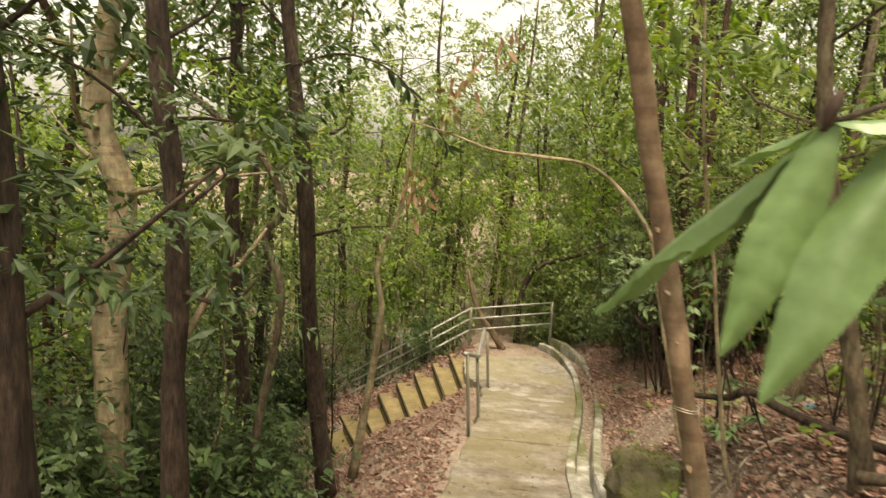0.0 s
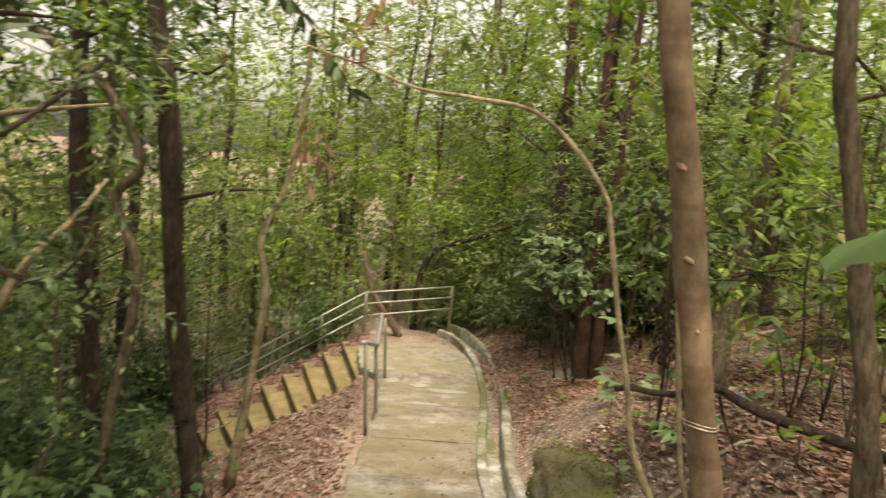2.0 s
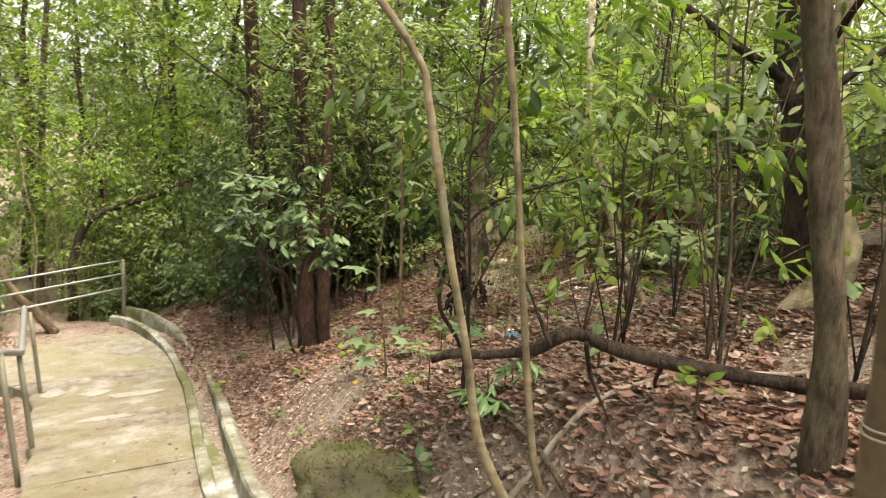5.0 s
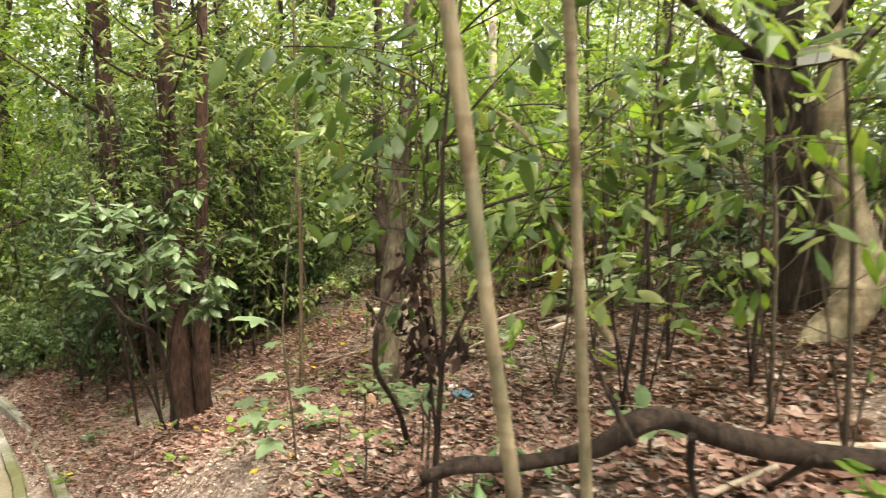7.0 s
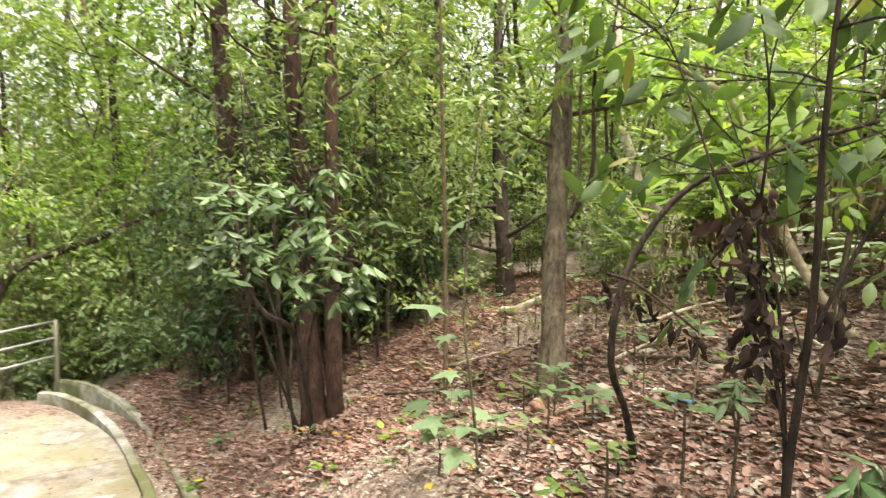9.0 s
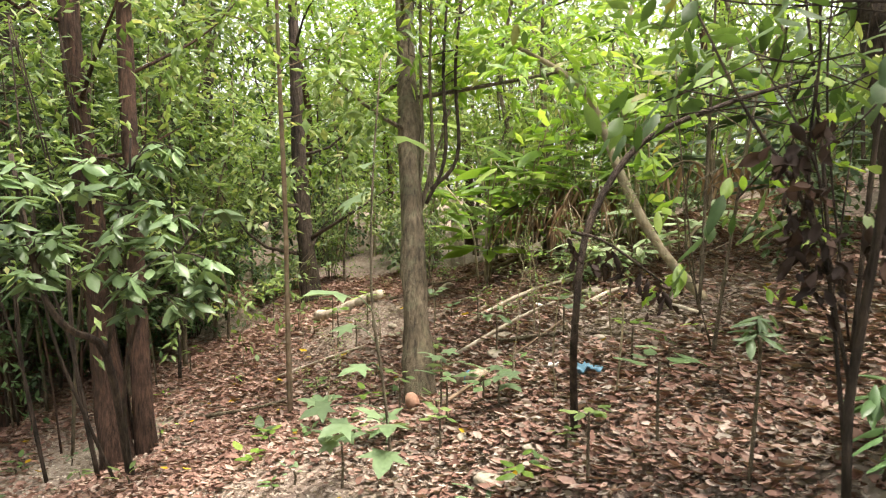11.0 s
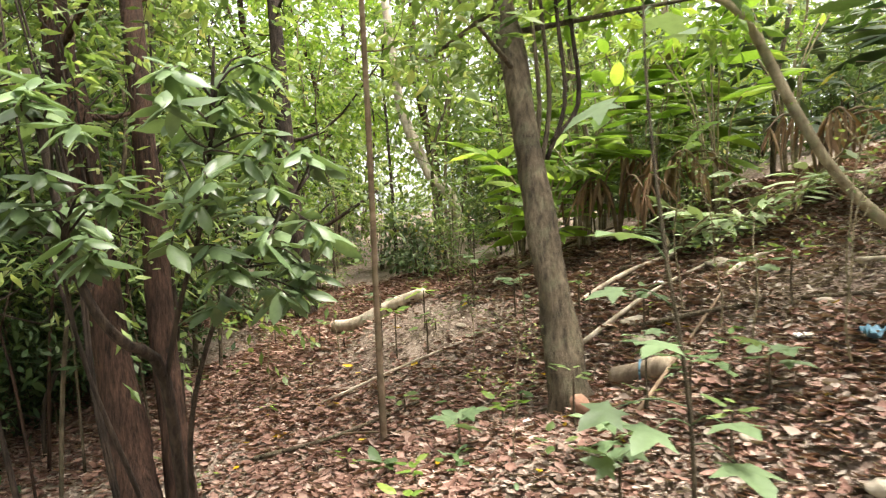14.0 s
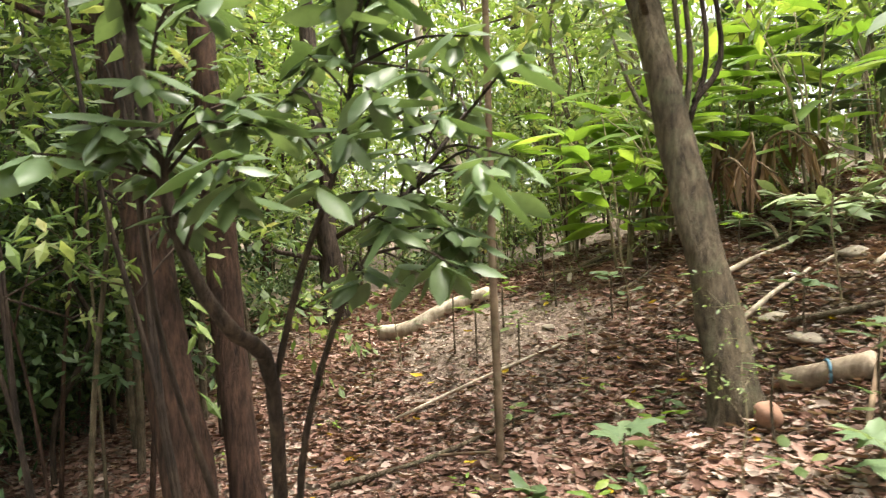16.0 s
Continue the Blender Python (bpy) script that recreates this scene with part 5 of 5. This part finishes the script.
TREES = [proto_tree(301, 8.5, 0.1, LEAF_MID, BARK_DARK, "tall forest tree with a thin dark trunk and light green leaves"),
         proto_tree(302, 7.0, 0.07, LEAF_BRIGHT, BARK_RED, "forest tree with reddish bark and bright leaves", size=0.16),
         proto_tree(303, 9.5, 0.09, LEAF_MID, BARK_GREY, "tall grey-barked forest tree with a thin crown", start=0.3),
         proto_tree(304, 6.0, 0.055, LEAF_DARK, BARK_DARK, "small dense tree with dark leaves", start=0.12, size=0.13)]
SAPS = [proto_tree(311, 3.8, 0.024, LEAF_MID, BARK_GREY, "slim woodland sapling with green leaves", 8, 1.0, 0.11, 0.2, 12, 10, "sapling"),
        proto_tree(312, 4.6, 0.028, LEAF_BRIGHT, BARK_PALE, "slim pale-stemmed sapling with bright leaves", 8, 1.1, 0.12, 0.25, 12, 10, "sapling"),
        proto_tree(313, 3.2, 0.02, LEAF_DARK, BARK_DARK, "slim dark sapling with small leaves", 9, 0.9, 0.1, 0.12, 12, 10, "sapling")]
SHRUBS = [proto_shrub(321, 1.3, LEAF_DARK, BARK_DARK, "low dense shrub with small dark leaves"),
          proto_shrub(322, 1.9, LEAF_MID, BARK_GREY, "leafy green shrub in the undergrowth"),
          proto_shrub(323, 0.9, LEAF_GLOSSY, BARK_GREY, "low glossy shrub in the undergrowth", 6, 0.12, 18)]


# added trees whose crowns stay above the view and shade what is below
SHADE_TREES = [proto_tree(331, 11.5, 0.11, LEAF_SHADE, BARK_DARK, "tall dark trunk with a high crown added for shade", 14, 2.6, 0.17, 0.55, 24, 12),
          proto_tree(332, 10.5, 0.085, LEAF_SHADE, BARK_RED, "tall red-brown trunk with a high crown added for shade", 13, 2.4, 0.17, 0.55, 24, 12)]
TWIGGY = [proto_tree(341, 4.6, 0.022, LEAF_SHADE, BARK_DARK, "bare twiggy stem with few leaves", 16, 1.0, 0.1, 0.12, 3, 6, "thin_tree"),
          proto_tree(342, 5.6, 0.03, LEAF_MID, BARK_GREY, "thin crooked grey stem with few leaves", 14, 1.2, 0.1, 0.2, 3, 6, "thin_tree"),
          proto_tree(343, 3.6, 0.016, LEAF_MID, BARK_PALE, "thin pale pole stem with few leaves", 9, 0.7, 0.1, 0.35, 3, 6, "thin_tree")]


def sky_gap(x, y):
    """The low stretch of woods ahead of the path, over which the sky shows."""
    return y > 3.5 and -0.33 * (y + 11.9) < x - 0.4 < 0.09 * (y + 11.9)


def open_ground(x, y, pad):
    """True where nothing of the woods may stand: path, stairs, landing, clearing."""
    if -0.9 - pad < x < 2.0 + pad and -16 < y < 4.1 + pad:
        return True
    if x < 0.5 and -4.1 < x and -1.0 - pad < y < 3.1 + pad * 0.5:
        return True
    if 1.4 < x < 4.4 + pad and -9.5 < y < 1.0 + pad:
        return True
    if 4.0 < x < 6.2 + pad * 0.6 and -5.5 - pad < y < -0.6 + pad * 0.4:
        return True
    if -2.4 - pad * 0.5 < x < 0 and -8 < y < 0:
        return True
    if x < 0 and -2.9 - pad < x and y < -7.6:
        return True
    return False


pr = np.random.default_rng(99)


def scatter(protos, n, xr, yr, pad, smin, smax, near=None):
    done = 0
    spots = []
    for _ in range(n * 30):
        if done >= n:
            break
        x, y = pr.uniform(*xr), pr.uniform(*yr)
        if open_ground(x, y, pad) or any((x - a) ** 2 + (y - b) ** 2 < near * near for a, b in spots):
            continue
        spots.append((x, y))
        s = pr.uniform(smin, smax) * (0.88 if protos is LIGHT_T and sky_gap(x, y) else 1)
        m = pose(x, y, gz(x, y), pr.uniform(-3, 3), pr.uniform(-3, 3), pr.uniform(0, 360)) @ Matrix.Scale(s, 4)
        copy_thing(protos[pr.integers(len(protos))], m)
        done += 1


LIGHT_T, LIGHT_S, LIGHT_B = TREES[:3], SAPS[:2], SHRUBS[1:]
scatter(LIGHT_T, 13, (-11, 13), (5.5, 9), 0.9, 0.8, 1.15, 1.2)
scatter(LIGHT_T, 16, (-12, 15), (9, 22), 0.9, 1.2, 1.7, 1.5)
scatter(TREES, 20, (-12, -1.0), (-9, 5), 1.0, 0.8, 1.1, 1.1)
scatter(LIGHT_T, 9, (9.5, 18), (-8, 6), 1.2, 0.9, 1.3, 1.3)
scatter(LIGHT_T, 3, (5.6, 9), (1.8, 5), 0.8, 0.8, 1.1, 1.4)
scatter(LIGHT_T, 3, (5.6, 9), (-13, -9), 0.8, 0.8, 1.1, 1.2)
scatter(LIGHT_B, 10, (6.2, 9.0), (-5, 2.5), 0.0, 0.35, 0.6, 0.4)
scatter(LIGHT_B, 22, (2.2, 7.0), (1.3, 4.2), 0.0, 0.5, 1.0, 0.3)
scatter(LIGHT_S, 7, (6.0, 9.0), (-4, 3), 0.0, 0.6, 1.1, 0.5)
scatter(TWIGGY, 26, (-7, 5), (4.2, 9), 0.2, 0.7, 1.3, 0.35)
scatter(TWIGGY, 22, (4.6, 10), (-8, 4), 0.2, 0.7, 1.2, 0.4)
scatter(TWIGGY, 16, (-7, -2.4), (-8, 3), 0.0, 0.7, 1.2, 0.4)
scatter(TWIGGY, 14, (2.4, 6), (1.2, 4.5), 0.0, 0.7, 1.2, 0.3)
# never in view: trees added behind the start to hold back light
scatter(TREES, 6, (-9, 11), (-24, -14), 1.5, 0.9, 1.1, 2.5)
scatter(LIGHT_S, 40, (-8, 11), (4.2, 12), 0.4, 0.7, 1.2, 0.4)
scatter(LIGHT_B, 9, (0.2, 4), (3.95, 5.4), -0.2, 0.4, 0.8, 0.25)
scatter(SAPS[2:], 16, (3.2, 9), (2, 9), 0.0, 0.8, 1.4, 0.4)
scatter(SHRUBS[:1], 6, (4.5, 10), (2.5, 9), 0.0, 1.2, 2.0, 0.6)
scatter(SAPS[2:], 24, (-8, -3.1), (-8, 4), 0.3, 0.7, 1.2, 0.4)
scatter(LIGHT_S, 22, (4.6, 12), (-10, 4), 0.4, 0.7, 1.2, 0.45)
scatter(SAPS[1:2], 14, (-3, 3.5), (4.8, 9), 0.2, 0.7, 1.1, 0.5)
scatter(LIGHT_B[:1], 30, (-7, 9), (3.8, 10), 0.15, 0.7, 1.3, 0.4)
scatter(SHRUBS[:1], 66, (-7, -0.9), (-9.5, 4), 0.1, 0.7, 1.3, 0.35)
scatter(LIGHT_B, 28, (4.6, 11), (-9.5, 4), 0.2, 0.5, 1.0, 0.4)
scatter(LIGHT_B, 14, (8.5, 12.5), (-7, -1), 0.2, 0.9, 1.5, 0.5)
scatter(LIGHT_B, 40, (-18, 22), (10, 26), 0.2, 2.2, 3.2, 0.9)
scatter(LIGHT_B, 16, (11, 22), (-14, 10), 0.2, 2.2, 3.2, 1.2)
scatter(SHRUBS, 16, (-20, -8), (-12, 10), 0.2, 2.2, 3.2, 1.2)
for k, (x, y, s) in enumerate(((-3.1, -7.3, 1.5), (-3.5, -6.7, 1.7), (-2.75, -6.3, 1.3), (-3.9, -5.9, 1.8), (-2.5, -5.5, 1.2), (-3.2, -5.2, 1.6), (-3.0, -4.5, 1.3), (-4.6, -6.6, 1.9), (-4.4, -4.9, 1.7))):
    copy_thing(SHRUBS[0], pose(x, y, gz(x, y), 0, 0, 70 * k) @ Matrix.Scale(s, 4))
for k, (x, y, s) in enumerate(((-3.3, -7.6, 1.1), (-3.75, -7.2, 1.25), (-3.4, -6.0, 1.2))):
    copy_thing(SAPS[2], pose(x, y, gz(x, y), 0, 0, 110 * k) @ Matrix.Scale(s, 4))
for k, (x, y, s) in enumerate(((2.5, 0.9, 0.9), (3.1, 0.5, 1.0), (3.0, 1.3, 1.1), (3.7, 0.9, 1.0), (2.6, 0.1, 0.8), (3.5, 0.1, 0.9), (4.2, 0.4, 1.0), (3.7, -0.35, 1.0), (4.05, 0.0, 1.15), (4.45, -0.2, 1.1), (4.8, 0.4, 1.2), (3.9, 1.0, 1.3), (4.6, 1.2, 1.3), (5.3, 0.4, 1.1), (5.3, 1.4, 1.3), (3.2, 1.9, 1.4), (4.4, 2.2, 1.4), (5.6, 2.3, 1.4))):
    copy_thing(SAPS[2 if y > 0.6 or k < 7 else 0], pose(x, y, gz(x, y), 0, 0, 95 * k) @ Matrix.Scale(s, 4))
for k, (x, y, s) in enumerate(((2.7, 1.5, 0.6), (3.4, 1.3, 0.8), (4.1, 0.9, 0.6), (4.6, 0.9, 0.9), (5.2, 0.7, 0.9))):
    copy_thing(SHRUBS[0], pose(x, y, gz(x, y), 0, 0, 80 * k) @ Matrix.Scale(s, 4))
# added shade crowns over the left bank and behind the red trunks
for k, (x, y, s) in enumerate(((-3.2, -3.6, 1.0), (-4.3, -1.4, 1.05), (-4.9, 1.2, 1.0), (-6.2, -3.4, 1.1),
                               (4.0, 2.1, 0.95), (5.3, 3.0, 1.0), (6.7, 2.3, 0.9))):
    copy_thing(SHADE_TREES[k % 2], pose(x, y, gz(x, y), 0, 0, 67 * k) @ Matrix.Scale(s, 4))
for k, (x, y, s) in enumerate(((3.3, -4.9, 0.3), (3.5, -4.55, 0.26), (3.15, -5.25, 0.34), (4.1, -4.4, 0.3), (4.5, -4.2, 0.36), (3.9, -5.0, 0.33), (2.95, -3.6, 0.2), (4.3, -2.9, 0.25), (4.8, -3.1, 0.3), (4.75, -1.6, 0.28), (4.3, -1.3, 0.24))):
    copy_thing(TWIGGY[2], pose(x, y, gz(x, y), 0, 0, 71 * k) @ Matrix.Scale(s, 4))
for p in TREES + SAPS + SHRUBS + SHADE_TREES + TWIGGY:
    for o in (*p.children, p):
        bpy.data.objects.remove(o)

# far woods that close the view
fr = np.random.default_rng(8)
for mat, n, nm in ((LEAF_MID, 34000, "mid green"), (LEAF_BRIGHT, 20000, "bright green")):
    cn = n // 40
    a = fr.uniform(-0.4 * math.pi, 1.25 * math.pi, cn)
    d = fr.uniform(19, 38, cn)
    cx, cy = 1 + d * np.cos(a), -4 + d * np.sin(a)
    cz = ground_z(cx, cy) + fr.uniform(0, 1, cn) ** 1.1 * np.where([sky_gap(p, q) for p, q in zip(cx, cy)], 8.6, 9.5)
    pos = np.repeat(np.stack([cx, cy, cz], 1), 40, 0) + fr.normal(0, 0.75, (cn * 40, 3))
    L = fr.uniform(0.25, 0.5, cn * 40)
    v, f = leaves(pos, fr.normal(0, 1, (cn * 40, 3)), fr.normal(0, 1, (cn * 40, 3)) + np.array((0, 0, 1)), L, L * 0.5, DIAMOND)
    tagged(new("far_woods", mesh_of("far_woods", v, f, mat)), "distant %s forest foliage closing the view" % nm, "woods", kind="stuff")

# ---- dead leaves on the ground ----
lr = np.random.default_rng(55)


def strew(n, xr, yr, keep, mat, name, label, size=(0.05, 0.11), tall=0.025):
    x, y = lr.uniform(*xr, n), lr.uniform(*yr, n)
    ok = keep(x, y)
    x, y = x[ok], y[ok]
    k = len(x)
    pos = np.stack([x, y, ground_z(x, y) + lr.uniform(0.002, tall, k)], 1)
    a = lr.uniform(0, 6.283, k)
    d = np.stack([np.cos(a), np.sin(a), lr.normal(0.03, 0.16, k)], 1)
    up = np.array((0, 0, 1.0)) + lr.normal(0, 0.34, (k, 3))
    L = lr.uniform(*size, k)
    tm = dry_leaf()
    v, f = leaves(pos, d, up, L, L * lr.uniform(0.36, 0.58, k), tm)
    tagged(new(name, mesh_of(name, v, f, mat, True)), label, "leaf litter", kind="stuff")


def bare(x, y):
    """Patches of bare soil on the bank."""
    return np.sin(1.9 * x + 0.7 * y) * np.sin(1.3 * y - 0.8 * x + 2.2)


strew(125000, (1.75, 7.5), (-6.2, 3.5), lambda x, y: (bare(x, y) < lr.uniform(0.0, 0.9, len(x))) & (lr.random(len(x)) < np.clip((x - 1.5) * 1.2, 0.1, 1)), LITTER, "leaf_litter", "carpet of dry curled reddish-brown leaves", (0.025, 0.08))
strew(26000, (1.9, 6), (-7, -3.2), lambda x, y: x - 0.35 * y > 4.0, LITTER_GREY, "leaf_litter", "bleached broken leaves on the upper bank", (0.02, 0.065))
strew(24000, (1.5, 6), (-10, -6.2), lambda x, y: bare(x, y) < 0.5, LITTER, "leaf_litter", "thin scatter of dry brown leaves on the bank", (0.035, 0.085))
strew(9000, (-4, -0.3), (-7, 0.2), lambda x, y: x < np.interp(y, LEFT_Y, LEFT_X) - 0.03, LITTER, "leaf_litter", "dry brown leaves on the bank below the path")
strew(5000, (-3.6, -0.5), (0.2, 3.2), lambda x, y: y > 2.3 + 0.75 * (x + 0.86), LITTER, "leaf_litter", "dry brown leaves banked behind the stairs")
strew(70, (1.9, 5.5), (-6, 0), lambda x, y: x > 0, LITTER_Y, "yellow_leaves", "scattered fallen yellow leaves", (0.05, 0.1), 0.04)


# crumbs of bark and broken leaf over the soil
n = 130000
x, y = lr.uniform(1.5, 6.0, n), lr.uniform(-9.5, 2.5, n)
a = lr.uniform(0, 6.283, n)
pos = np.stack([x, y, ground_z(x, y) + lr.uniform(0.002, 0.012, n)], 1)
L = lr.uniform(0.012, 0.04, n)
v, f = leaves(pos, np.stack([np.cos(a), np.sin(a), lr.normal(0, 0.25, n)], 1), np.array((0, 0, 1.0)) + lr.normal(0, 0.5, (n, 3)), L, L * lr.uniform(0.2, 0.7, n), DIAMOND)
tagged(new("leaf_crumbs", mesh_of("leaf_crumbs", v, f, LITTER_GREY)), "crumbs of bark and broken leaves on the soil", "leaf litter", kind="stuff")

# a few leaves and twigs on the concrete
n = 260
y = lr.uniform(-7, 3.4, n)
t = lr.random(n) ** 0.6
x = np.interp(y, LEFT_Y, LEFT_X) * (1 - t) + np.interp(y, RIGHT_Y, RIGHT_X) * t
pos = np.stack([x, y, path_z(y) + 0.014], 1)
a = lr.uniform(0, 6.28, n)
L = lr.uniform(0.025, 0.07, n)
v, f = leaves(pos, np.stack([np.cos(a), np.sin(a), 0.05 + 0 * a], 1), np.array((0, 0, 1.0)) + lr.normal(0, 0.15, (n, 3)), L, L * 0.4)
tagged(new("path_leaves", mesh_of("path_leaves", v, f, LITTER)), "a few dry leaves lying on the concrete", "leaf litter", kind="stuff")
